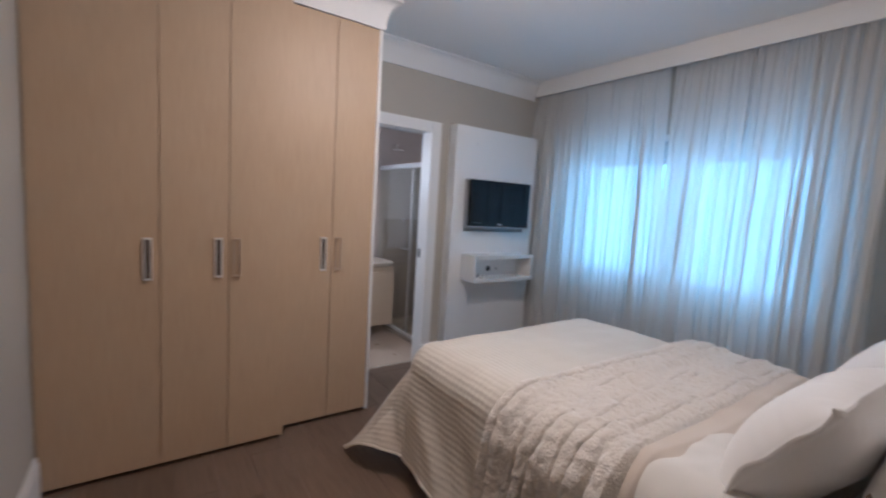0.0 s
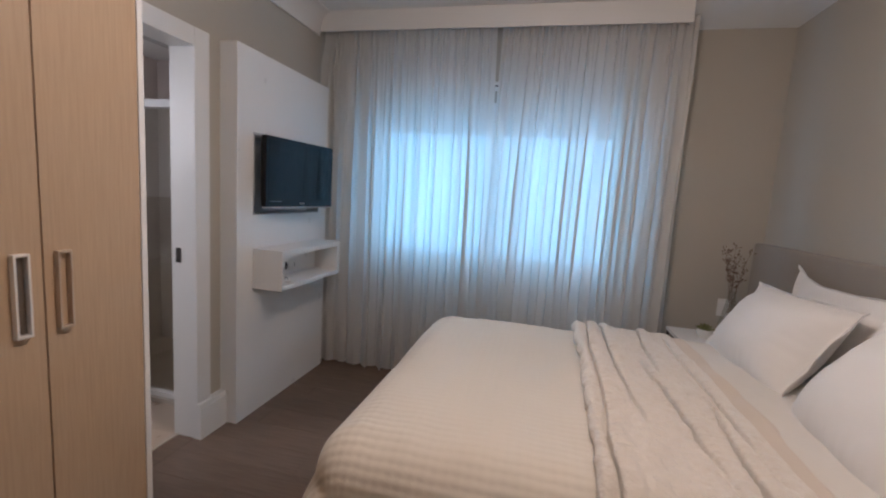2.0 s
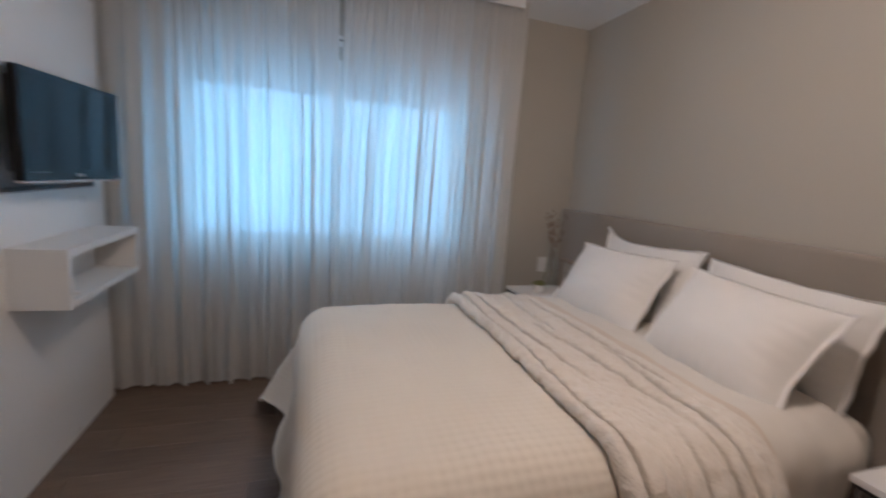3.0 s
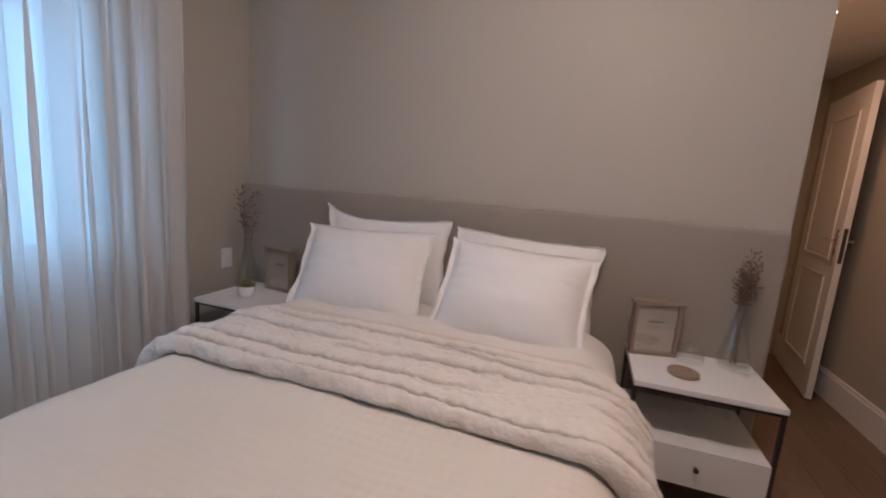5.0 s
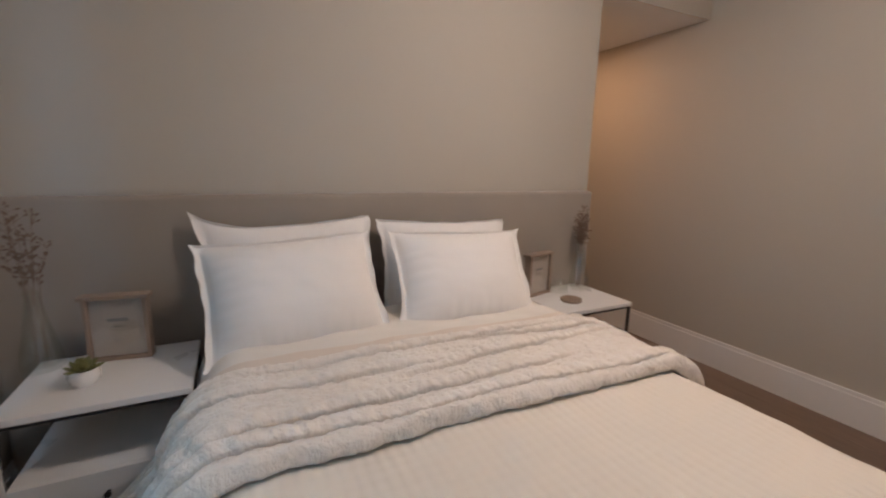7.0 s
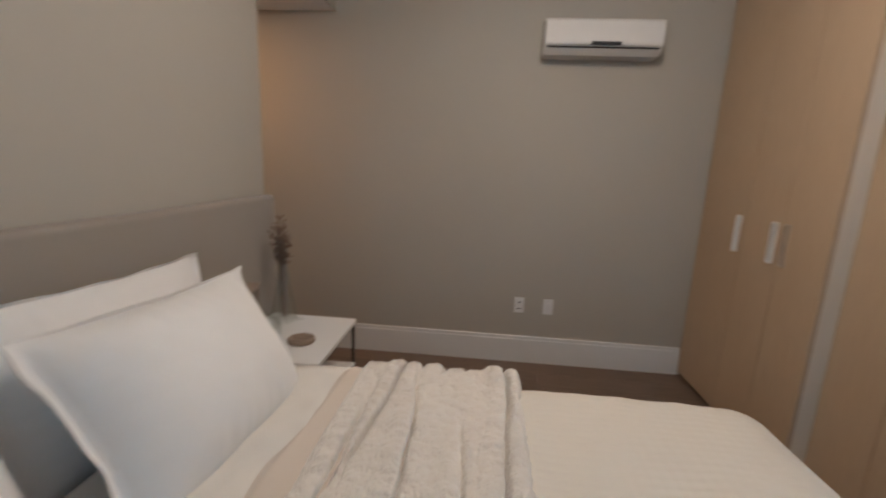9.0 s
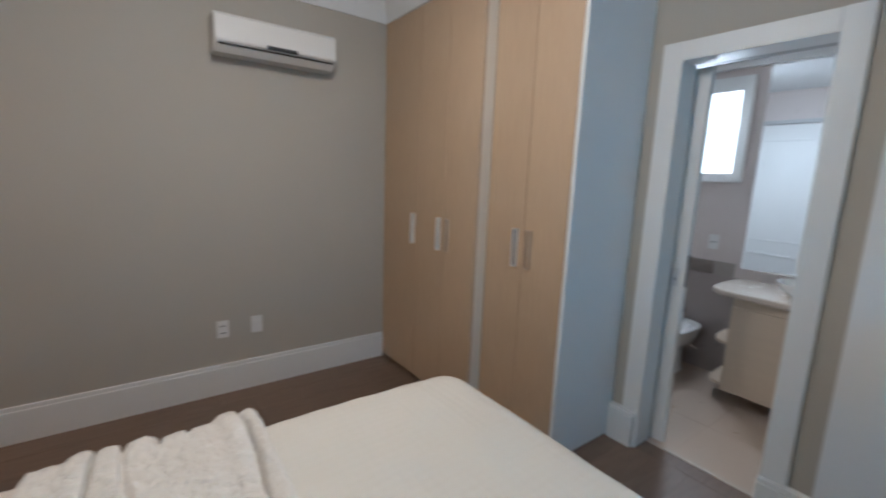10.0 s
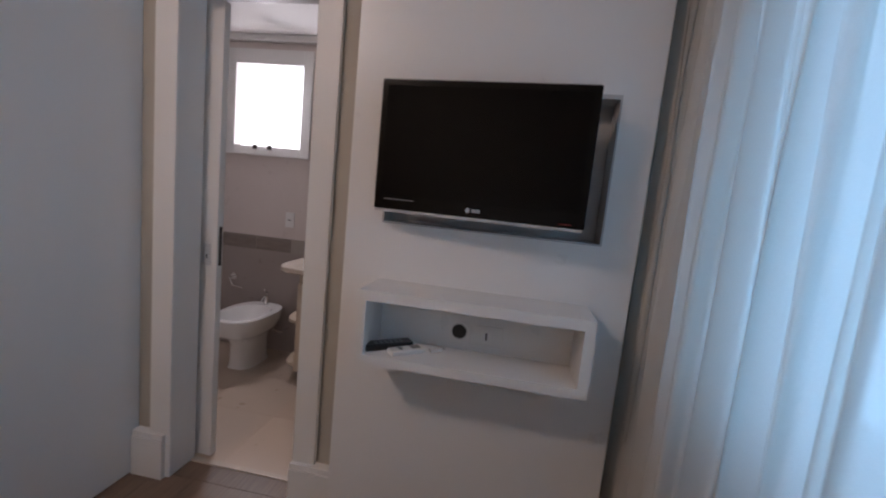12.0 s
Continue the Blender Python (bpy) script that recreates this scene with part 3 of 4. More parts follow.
part("display_window", B(-0.105, 0.075, 0.18, 0.1945, -0.040, -0.020, bev=0.002), BLACKPLASTIC, ac, "dark display strip")
part("louvre", extrude_profile([(0.166, -0.058), (0.170, -0.060), (0.133, -0.0865), (0.129, -0.0845)], -0.335, 0.335), ACWHITE, ac)

# ---- ceiling lamp ----
lamp = thing("ceiling_lamp", "round flush ceiling lamp with a warm diffuser", "ceiling lamp", pose(1.70, 1.75, CEILZ))
part("base", lathe([(0, 0), (0.19, 0), (0.19, -0.03), (0.18, -0.035), (0, -0.035)]), WHITE, lamp)
part("diffuser", lathe([(0.178, -0.034), (0.172, -0.06), (0.14, -0.082), (0.07, -0.094), (0, -0.097)]), LAMPGLOW, lamp, "glowing warm diffuser")
data = bpy.data.lights.new("ceiling_glow", "POINT")
data.shadow_soft_size, data.energy, data.color = 0.10, CEILING_POWER, (1.0, 0.82, 0.70)
new("ceiling_glow", data).matrix_world = pose(1.70, 1.75, CEILZ - 0.24)
data = bpy.data.lights.new("ceiling_beam", "AREA")
data.shape, data.size, data.energy, data.color = "DISK", 0.30, CEILING_POWER * 0.36, (1.0, 0.82, 0.70)
new("ceiling_beam", data).matrix_world = look((1.70, 1.75, CEILZ - 0.105), (1.70, 1.75, 0))
spot = thing("hall_downlight", "small round warm downlight in the passage ceiling", "downlight", pose(3.95, 0.70, 2.43))
part("ring", lathe([(0.055, 0), (0.055, -0.006), (0.042, -0.006), (0.042, 0)]), WHITE, spot)
part("lens", lathe([(0, -0.003), (0.041, -0.003), (0.041, 0)]), LAMPGLOW, spot, "glowing warm lens")
data = bpy.data.lights.new("hall_glow", "AREA")
data.shape, data.size, data.energy, data.color = "DISK", 0.08, HALL_POWER, (1.0, 0.53, 0.27)
new("hall_glow", data).matrix_world = look((3.95, 0.70, 2.415), (3.95, 0.70, 0))

# ---- passage door ----
pd = thing("passage_door", "white panelled door standing open along the wall", "door", pose(5.24, 0.043, 0, 0, 0, 172.5))
part("leaf", B(0, 0.80, -0.04, 0.0, 0.01, 2.19, bev=0.003), WHITE, pd)
for za, zb in ((0.22, 0.90), (1.00, 2.03)):
    bm = bmesh.new()
    for bb in ((0.13, 0.67, za, za + 0.022), (0.13, 0.67, zb - 0.022, zb), (0.13, 0.152, za, zb), (0.648, 0.67, za, zb)):
        box(bm, bb[0], bb[1], -0.050, -0.039, bb[2], bb[3], bev=0.004)
    part("panel_moulding", bm, WHITE, pd)
part("edge_plate", B(0.7985, 0.8015, -0.031, -0.009, 1.00, 1.24, bev=0.0008), BLACKMETAL, pd, "dark lock plate on the edge")
for side in (-1, 1):
    yb = -0.04 if side < 0 else 0.0
    h = part("handle_plate", B(0.715, 0.755, yb - 0.004 if side < 0 else yb, yb if side < 0 else yb + 0.004, 0.97, 1.23, bev=0.0015), BRASS, pd, "satin metal handle plate")
    bm = cyl(bmesh.new(), 0.009, 0.009, 0.05, pose(0.735, yb, 1.15, -90 * side, 0, 0), 14)
    tube(bm, [(0.735, yb + side * 0.048, 1.15), (0.69, yb + side * 0.050, 1.152), (0.62, yb + side * 0.046, 1.148)], 0.009, 10)
    part("lever", bm, BRASS, h)

# ---- window, shutter, curtains ----
win = thing("window_1", "white framed sliding window behind the curtains", "window", kind="structure")
W0, W1, WZ0, WZ1 = 0.30, 2.24, 0.93, 2.16
for nm, bb in (("frame_side", (W0, W0 + 0.05, WZ0, WZ1)), ("frame_side", (W1 - 0.05, W1, WZ0, WZ1)), ("frame_sill", (W0 + 0.05, W1 - 0.05, WZ0, WZ0 + 0.05)),
               ("frame_head", (W0 + 0.05, W1 - 0.05, WZ1 - 0.05, WZ1)), ("mullion", (1.235, 1.305, WZ0 + 0.05, WZ1 - 0.05))):
    part(nm, B(bb[0], bb[1], NY + 0.02, NY + 0.075, bb[2], bb[3], bev=0.004), WHITE, win)
for x0, x1 in ((W0 + 0.05, 1.235), (1.305, W1 - 0.05)):
    g = part("pane", B(x0, x1, NY + 0.045, NY + 0.05, WZ0 + 0.05, WZ1 - 0.05), GLASS, win)
    g.visible_shadow = False
sh = thing("roller_shutter", "grey roller shutter drawn down over the window's top", "shutter", kind="structure")
for k in range(5):
    part("slat", B(W0 + 0.01, W1 - 0.01, NY + 0.115, NY + 0.125, 1.93 + 0.046 * k, 1.93 + 0.046 * k + 0.044, bev=0.003), SHUTTER, sh)

part("pull_cord", tube(bmesh.new(), [(2.182, 3.950, 2.140), (2.180, 3.950, 1.230), (2.158, 3.953, 1.150), (2.164, 3.953, 1.090), (2.192, 3.953, 1.085), (2.200, 3.950, 1.170), (2.194, 3.950, 2.140)], 0.003, 8), BLACKPLASTIC, sh, "thin dark pull cord")

setting("backdrop_day", B(-3.0, 6.0, 6.2, 6.25, -1.5, 5.0), OUTSIDE, "bright hazy daylight beyond the window", "backdrop", False)


def curtain(x0, x1, seed, label, open_side):
    """A gathered sheet: narrow pleats at the heading that merge into wide folds lower down."""
    nu, nv, rows = 380, 46, []
    for i in range(nv):
        v = i / (nv - 1)
        z = 0.012 + v * 2.66
        row = []
        for j in range(nu):
            s = j / (nu - 1)
            w = s + 0.020 * noise.noise((s * 5.0, v * 0.5, seed)) + 0.010 * noise.noise((s * 13.0, v * 0.9, seed + 5))
            wide = math.sin(2 * math.pi * 11.0 * w + 1.6 * noise.noise((s * 4.0, v * 0.8, seed + 9)))
            fine = math.sin(2 * math.pi * 30 * w + 2.0 * noise.noise((s * 9.0, v * 2.0, seed + 20)))
            third = math.sin(2 * math.pi * 21 * (w + 0.01 * v) + 3.0 * noise.noise((s * 6, v, seed + 31)))
            k = max(0.0, min(1.0, (v - 0.55) / 0.42))
            amp = 0.6 + 0.6 * noise.noise((s * 7.0, v * 0.7, seed + 40))
            d = (1 - 0.75 * k) * (0.038 * amp * wide + 0.016 * third) + (0.008 + 0.010 * k) * fine
            flare = (1 - v) * 0.03
            x = x0 + (x1 - x0) * s + 0.030 * amp * math.sin(4 * math.pi * 11.0 * w + 0.4) * (1 - 0.8 * k)
            if open_side:
                x += open_side * (0.022 * k) * (s if open_side < 0 else 1 - s)
            x += (s - 0.5) * flare
            zz = z + (0.010 * noise.noise((s * 20, 3.0, seed)) if i == 0 else 0)
            near = math.exp(-(s / 0.06) ** 2) * min(1.0, max(0.0, (0.955 - v) / 0.06)) if x0 < 0 else 0.0
            row.append((x, 3.768 + d * (1 - 0.6 * near) - 0.058 * near + 0.012 * math.sin(5 * s + seed), zz))
        rows.append(row)
    c = new("curtain", grid_mesh("curtain", rows, SHEER))
    return tagged(c, label, "curtain", "sheer curtains")


curtain(-0.075, 1.265, 2.0, "pale sheer linen curtain hanging in soft folds to the floor", -1)
curtain(1.255, 2.53, 7.0, "pale sheer linen curtain gathered beside the bare wall", 1)
track = thing("curtain_track", "white curtain track with a pulling bracket", "curtain track")
part("rail", B(-0.09, 2.46, 3.75, 3.78, 2.675, 2.70, bev=0.004), WHITE, track)
shut = thing("shutter_box_clip", "small white clip hanging between the two curtains", "clip", pose(1.262, 3.905, 2.27))
part("body", B(-0.025, 0.025, -0.006, 0.04, -0.03, 0.03, bev=0.006), PLASTIC, shut)
part("slot", B(-0.02, 0.02, -0.009, -0.004, -0.006, 0.004), GAP, shut)


# ---- bed ----
BX0, BX1, BY0, BY1 = 1.06, 3.03, 1.645, 3.215
BEDZ = 0.71
bed = thing("bed", "queen size box bed with a beige mattress", "bed")
part("box_base", B(BX0 + 0.06, BX1, BY0 + 0.03, BY1 - 0.03, 0.06, 0.36, bev=0.02), MATTRESS, bed)
part("mattress", B(BX0 + 0.04, BX1, BY0 + 0.02, BY1 - 0.02, 0.362, BEDZ - 0.012, bev=0.13, seg=6), MATTRESS, bed)
for fx in (BX0 + 0.15, BX1 - 0.15):
    for fy in (BY0 + 0.12, BY1 - 0.12):
        part("foot", cyl(bmesh.new(), 0.025, 0.03, 0.062, pose(fx, fy, 0), 14), BLACKMETAL, bed)

RAD = 0.15


def bulge(a):
    """How far the layers under the throw stand off the bed on the window side."""
    up, down = min(1.0, max(0.0, (a - 1.66) / 0.22)), min(1.0, max(0.0, (a - 2.36) / 0.18))
    return 0.8 * up * up * (3 - 2 * up) * (1 - down * down * (3 - 2 * down))


def lie(a, b, h=0.0, out=0.05, out_far=None, wav=1.0, floor=0.012):
    """Where a cloth's own point (a, b) comes to lie over the bed, h above it: flat on top, round at the edges, hanging beyond."""
    ca, cb = max(a, BX0 + RAD), min(max(b, BY0 + RAD), BY1 - RAD)
    da, db = a - ca, b - cb
    L = math.hypot(da, db)
    sag = 0.010 * noise.noise((a * 2.2, b * 2.2, 1.0)) + 0.004 * noise.noise((a * 7, b * 7, 4.0))
    if L < 1e-6:
        return Vector((ca, cb, BEDZ + sag + h))
    nx, ny = da / L, db / L
    q = RAD * math.pi / 2
    r = RAD + h
    if L < q:
        t = L / RAD
        return Vector((ca + nx * r * math.sin(t), cb + ny * r * math.sin(t), BEDZ - RAD + r * math.cos(t) + sag * math.cos(t)))
    e = L - q
    along = (a * 1.0 + b * 1.0) if abs(nx) < 0.5 or abs(ny) < 0.5 else math.atan2(ny, nx) * 0.6
    ripple = wav * min(1.0, e / 0.25) * (0.022 * math.sin(along * 9.5 + 1.3) + 0.016 * noise.noise((along * 7, e * 2.0, 2.0)))
    if ny > 0.5:
        out += (out_far or bulge(a)) * ny
    o = r + out * e + 0.10 * e * e + ripple
    corner = abs(nx * ny) * 2
    o += corner * 0.30 * e
    if ny > 0.5:
        o = min(o, 0.56 + h) if a > 1.6 else o
    z = BEDZ - RAD - e * (1 - 0.24 * corner)
    if z < floor + h:
        o += (floor + h - z) * 0.7
        z = floor + h + 0.004 * noise.noise((a * 9, b * 9, 0))
    return Vector((ca + nx * o, cb + ny * o, z))


def spread(name, a0, a1, b0, b1, na, nb, material, height, label, category, out=0.05, thick=0.008, out_far=None):
    rows, uvs = [], []
    for i in range(na):
        a = a0 + (a1 - a0) * i / (na - 1)
        row, uv = [], []
        for j in range(nb):
            b = b0 + (b1 - b0) * j / (nb - 1)
            aa, bb, h = height(a, b)
            row.append(lie(aa, bb, h, out, out_far))
            uv.append((a, b))
        rows.append(row)
        uvs.append(uv)
    ob = new(name, grid_mesh(name, rows, material, uvs))
    if thick:
        so = ob.modifiers.new("thickness", "SOLIDIFY")
        so.thickness, so.offset = thick, 1.0
    return tagged(ob, label, category)


# the quilt hangs to just above the floor on both sides and over the foot
quilt = spread("quilt", BX0 - 0.52, 2.62, BY0 - 0.54, BY1 + 0.54, 190, 200, QUILT,
       lambda a, b: (a, b, 0.008 + 0.004 * noise.noise((a * 12, b * 3, 8.0))),
       "cream ribbed cotton quilt draped over the bed", "quilt", 0.12)
rim = [quilt.data.vertices[k].co.copy() for k in [i * 200 for i in range(189, 0, -3)] + list(range(0, 200, 3)) + [i * 200 + 199 for i in range(0, 190, 3)]]
part("hem", tube(bmesh.new(), [p + Vector((0, 0, 0.004)) for p in rim], 0.0065, 8), QUILTHEM, quilt, "narrow stitched cotton binding")
spread("bed_sheet", 2.45, 2.86, BY0 - 0.34, BY1 + 0.30, 50, 130, SHEETCLOTH,
       lambda a, b: (a + 0.035 * noise.noise((b * 1.3, 5.0, 1.0)), b, 0.024 + 0.014 * noise.noise((a * 5 + b * 2, b * 5, 3.0)) + 0.006 * noise.noise((a * 14, b * 11, 5.0))),
       "off-white turned-down sheet across the bed", "sheet", 0.05)
spread("beige_blanket", 2.32, 2.51, BY0 - 0.42, BY1 + 0.30, 40, 130, TANCLOTH,
       lambda a, b: (a + 0.05 * noise.noise((b * 1.5, 0, 2)), b, 0.036 * (0.3 + 0.7 * min(1.0, (2.51 - a) / 0.04)) + 0.010 * noise.noise((a * 8 + b * 2, b * 5, 6.0))),
       "smooth beige blanket folded under the plush throw", "blanket", 0.04)

A0, A1 = 1.89, 2.43


# each fold: where it lies, how strong, its seed, the stretch of the bed's width over which it runs, its slant
FOLDS = ((0.068, 1.0, 5.0, 2.43, 9.0, 0.0), (0.140, 1.0, 8.0, 3.15, 1.15, -0.045), (0.225, 0.7, 9.5, 1.35, 0.42, 0.06), (0.300, 0.75, 11.0, 2.05, 0.60, -0.10),
         (0.345, 0.7, 14.0, 2.95, 0.50, 0.10), (0.405, 0.9, 17.0, 1.62, 0.70, 0.05), (0.460, 0.7, 19.0, 2.45, 0.65, 0.02))


def throw_height(a, b):
    """Soft layers folded side by side: a rolled front edge, overhanging creases behind it, and a tufted pile."""
    u = a - A0
    warp = 0.02 * noise.noise((a * 9, b * 9, 7.7))
    ruck = 1 - abs(noise.noise(((a + warp) * 15, (b - warp) * 30, 0.9))) * 2.2
    pile = 0.004 * noise.noise((a * 42, b * 34, 0.5)) + 0.0035 * noise.noise((a * 95, b * 80, 0.7)) + 0.005 * noise.noise((a * 11, b * 13, 0.2)) - 0.0035 * max(0.0, ruck) ** 3
    side = max(0.0, max(b - (BY1 - 0.12), (BY0 + 0.12) - b))
    h = 0.048 + 0.010 * noise.noise((a * 5, b * 4, 2.2)) + 0.016 * math.exp(-((u - 0.028) / 0.03) ** 2)
    push = 0.0
    for at, strong, sd, mid, half, slant in FOLDS:
        e = at + 0.034 * noise.noise((b * 1.4, sd, 0.3)) + 0.007 * noise.noise((b * 9.0, sd, 0.6)) + 0.004 * noise.noise((b * 38.0, sd, 0.8)) + slant * max(-0.6, min(0.6, b - mid)) * (at > 0.1)
        reach = max(0.0, 1 - ((b - mid) / half) ** 2) ** 0.6
        grow = strong * (0.75 + 0.5 * noise.noise((b * 2.1, sd, 6.0)) if at < 0.1 else min(1.0, reach * (0.9 + 0.9 * noise.noise((b * 2.5, sd, 4.0))) + 2.0 * side))
        d = u - e
        h += grow * (0.020 * math.exp(-((d - 0.028) / 0.022) ** 2) - 0.052 * math.exp(-(d / 0.0095) ** 2))
        h += grow * 0.009 * noise.noise((b * 48, sd, a * 18)) * math.exp(-((d - 0.022) / 0.026) ** 2)
        push -= 0.023 * grow * math.exp(-((d - 0.016) / 0.011) ** 2)
    h = (h + pile + min(0.045, 0.22 * side)) * math.sqrt(min(1.0, max(0.0, A1 - a) / 0.03))
    if u < 0.03:
        t = (u + 0.02) / 0.05
        phi = radians(245 - 155 * t)
        curl, low = 0.022 + (0.022 + 0.010 * noise.noise((b * 4.0, 0.0, 41.0))) * math.cos(phi), 0.5 + 0.5 * math.sin(phi)
        u_to, h = curl + 0.9 * pile - 0.007 * noise.noise((b * 24, t * 1.5, 33.0)), 0.012 + (h - 0.012) * low
    else:
        u_to = u - 0.008 * max(0.0, 1 - (u - 0.03) / 0.03)
    drift = 0.035 * noise.noise((b * 1.1, 0.0, 21.0)) + 0.012 * noise.noise((b * 6.0, 0.0, 25.0)) * max(0.0, 1 - u / 0.1) + 0.02 * (b - 2.43) * (1 - u / (A1 - A0))
    return A0 + u_to + push + drift, b, max(0.012, h)


spread("plush_throw", A0 - 0.02, A1, BY0 - 0.50, BY1 + 0.36, 260, 430, PLUSH, throw_height,
       "cream plush fleece throw with ruffled folds across the bed", "throw blanket", 0.06, 0.0, 0.85)


# ---- pillows ----
def pillow(name, w, h, t, m, label, seed, flange=0.032, ear=0.0):
    """A plump cushion body with a loose flat flange round it, puckered where the seam gathers the cloth."""
    n, k = 84, 60
    fu, fv = 1 - 2 * flange / w, 1 - 0.7 * flange / h
    bm = bmesh.new()
    sides = []
    for sgn in (1, -1):
        rows = []
        for i in range(k + 1):
            v = -1 + 2 * i / k
            row = []
            for j in range(n + 1):
                u = -1 + 2 * j / n
                uu, vv = min(1, abs(u) / fu), min(1, abs(v) / fv)
                body = max(0.0, 1 - uu ** 3.0) ** 0.72 * max(0.0, 1 - vv ** 2.8) ** 0.72
                x = u * w / 2 * (1 - 0.075 * (1 - v * v) * abs(u) ** 3)
                y = v * h / 2 * (1 - 0.06 * (1 - u * u) * abs(v) ** 3)
                edge = max(uu, vv)
                near = max(0.0, edge - 0.5) * 2
                along = v * h if uu > vv else u * w
                pucker = 0.006 * near * (1 - near ** 6) * noise.noise((along * 17, 0.3 * edge, seed + (6 if uu > vv else 16)))
                wr = 0.006 * noise.noise((u * 2.2, v * 2.2, seed)) + 0.002 * noise.noise((u * 4 + v * 2, v * 4, seed + 3)) + pucker
                z = sgn * (0.003 + t / 2 * body) + wr * (0.25 + body)
                rim = max((abs(u) - fu) / (1 - fu), (abs(v) - fv) / (1 - fv), 0.0)
                flop = rim * (0.024 if uu >= vv else 0.014) * noise.noise((along * (4.5 if uu >= vv else 2.6), 1.0, seed + 8))
                z += flop + 0.012 * rim * rim
                pull = rim * (0.015 * noise.noise((along * 6.0, 3.0, seed + 11)) if uu >= vv else 0.010 * noise.noise((along * 3.5, 3.0, seed + 11)))
                x += pull * (1 if uu >= vv else 0) * (1 if u > 0 else -1)
                y += pull * (1 if vv > uu else 0) * (1 if v > 0 else -1)
                up = -ear * max(0.0, u) ** 4 * max(0.0, -v) ** 3
                row.append(bm.verts.new((x - up * 0.3, y + up, z)))
            rows.append(row)
        for a, b in zip(rows, rows[1:]):
            for j in range(n):
                f = (a[j], a[j + 1], b[j + 1], b[j])
                bm.faces.new(f if sgn > 0 else f[::-1])
        sides.append(rows)
    top, bot = sides
    rim_t = top[0][:-1] + [r[-1] for r in top[:-1]] + top[-1][:0:-1] + [r[0] for r in top[:0:-1]]
    rim_b = bot[0][:-1] + [r[-1] for r in bot[:-1]] + bot[-1][:0:-1] + [r[0] for r in bot[:0:-1]]
    for i in range(len(rim_t)):
        j = (i + 1) % len(rim_t)
        bm.faces.new((rim_t[i], rim_b[i], rim_b[j], rim_t[j]))
    return solid(name, bm, PILLOWCLOTH, label, "pillow", m, "pillows at the headboard")


def lean(x, y, z, tilt, turn=0.0, roll=0.0):
    """Pillow face turned to the foot of the bed: width along y, height up, leaning back by tilt degrees."""
    return pose(x, y, z) @ pose(0, 0, 0, 0, 0, turn) @ pose(0, 0, 0, 0, -(90 - tilt), 0) @ pose(0, 0, 0, 0, 0, 90 + roll)


pillow("pillow", 0.74, 0.50, 0.15, lean(2.975, 2.84, 0.892, 15, 0, 3), "white cotton pillow with a flat flange, upright behind", 1.0, ear=0.075)
pillow("pillow", 0.74, 0.50, 0.15, lean(2.975, 2.09, 0.875, 15, 0, -2), "white cotton pillow with a flat flange, upright behind", 4.0)
pillow("pillow", 0.72, 0.49, 0.245, lean(2.765, 2.87, 0.878, 33, 3, 2), "plump white cotton pillow leaning on another", 7.0)
pillow("pillow", 0.71, 0.49, 0.245, lean(2.755, 2.10, 0.873, 34, -3, -2), "plump white cotton pillow leaning on another", 11.0)

# ---- headboard ----
solid("headboard", B(3.095, EX, 0.970, 3.935, 0.02, 1.255, bev=0.024, seg=5), HEADCLOTH, "long low headboard upholstered in grey-beige fabric", "headboard")


# ---- nightstands ----
def nightstand(m, label):
    n = thing("nightstand", label, "nightstand", m, "nightstands beside the bed")
    d, w, h = 0.44, 0.52, 0.645
    part("top", B(0, d, -w / 2, w / 2, h - 0.022, h, bev=0.002), LACQ, n)
    for x in (0.006, d - 0.020):
        for y in (-w / 2 + 0.002, w / 2 - 0.016):
            part("leg", B(x, x + 0.014, y, y + 0.014, 0, h - 0.0225), BLACKMETAL, n)
    for x in (0.006, d - 0.020):
        part("rail", B(x + 0.001, x + 0.013, -w / 2 + 0.016, w / 2 - 0.016, h - 0.036, h - 0.0225), BLACKMETAL, n)
    for y in (-w / 2 + 0.002, w / 2 - 0.016):
        part("rail", B(0.020, d - 0.020, y + 0.001, y + 0.013, h - 0.036, h - 0.0225), BLACKMETAL, n)
        part("rail", B(0.020, d - 0.020, y + 0.001, y + 0.013, 0.235, 0.247), BLACKMETAL, n)
    part("drawer_box", B(0.022, d - 0.002, -w / 2 + 0.017, w / 2 - 0.017, 0.248, 0.410, bev=0.002), LACQ, n)
    dr = part("drawer_front", B(0.002, 0.021, -w / 2 + 0.017, w / 2 - 0.017, 0.2485, 0.4105, bev=0.002), LACQ, n)
    part("knob", lathe([(0, -0.024), (0.009, -0.024), (0.011, -0.018), (0.006, -0.010), (0.006, 0.0)], 16, m=pose(0.002, 0, 0.335, 0, 90, 0)), BLACKMETAL, dr, "small black knob")
    return n


nightstand(pose(2.645, 1.305, 0), "white and black steel nightstand with a drawer, beside the bed")
nightstand(pose(2.57, 3.505, 0), "white and black steel nightstand next to the curtain")
NZ = 0.645


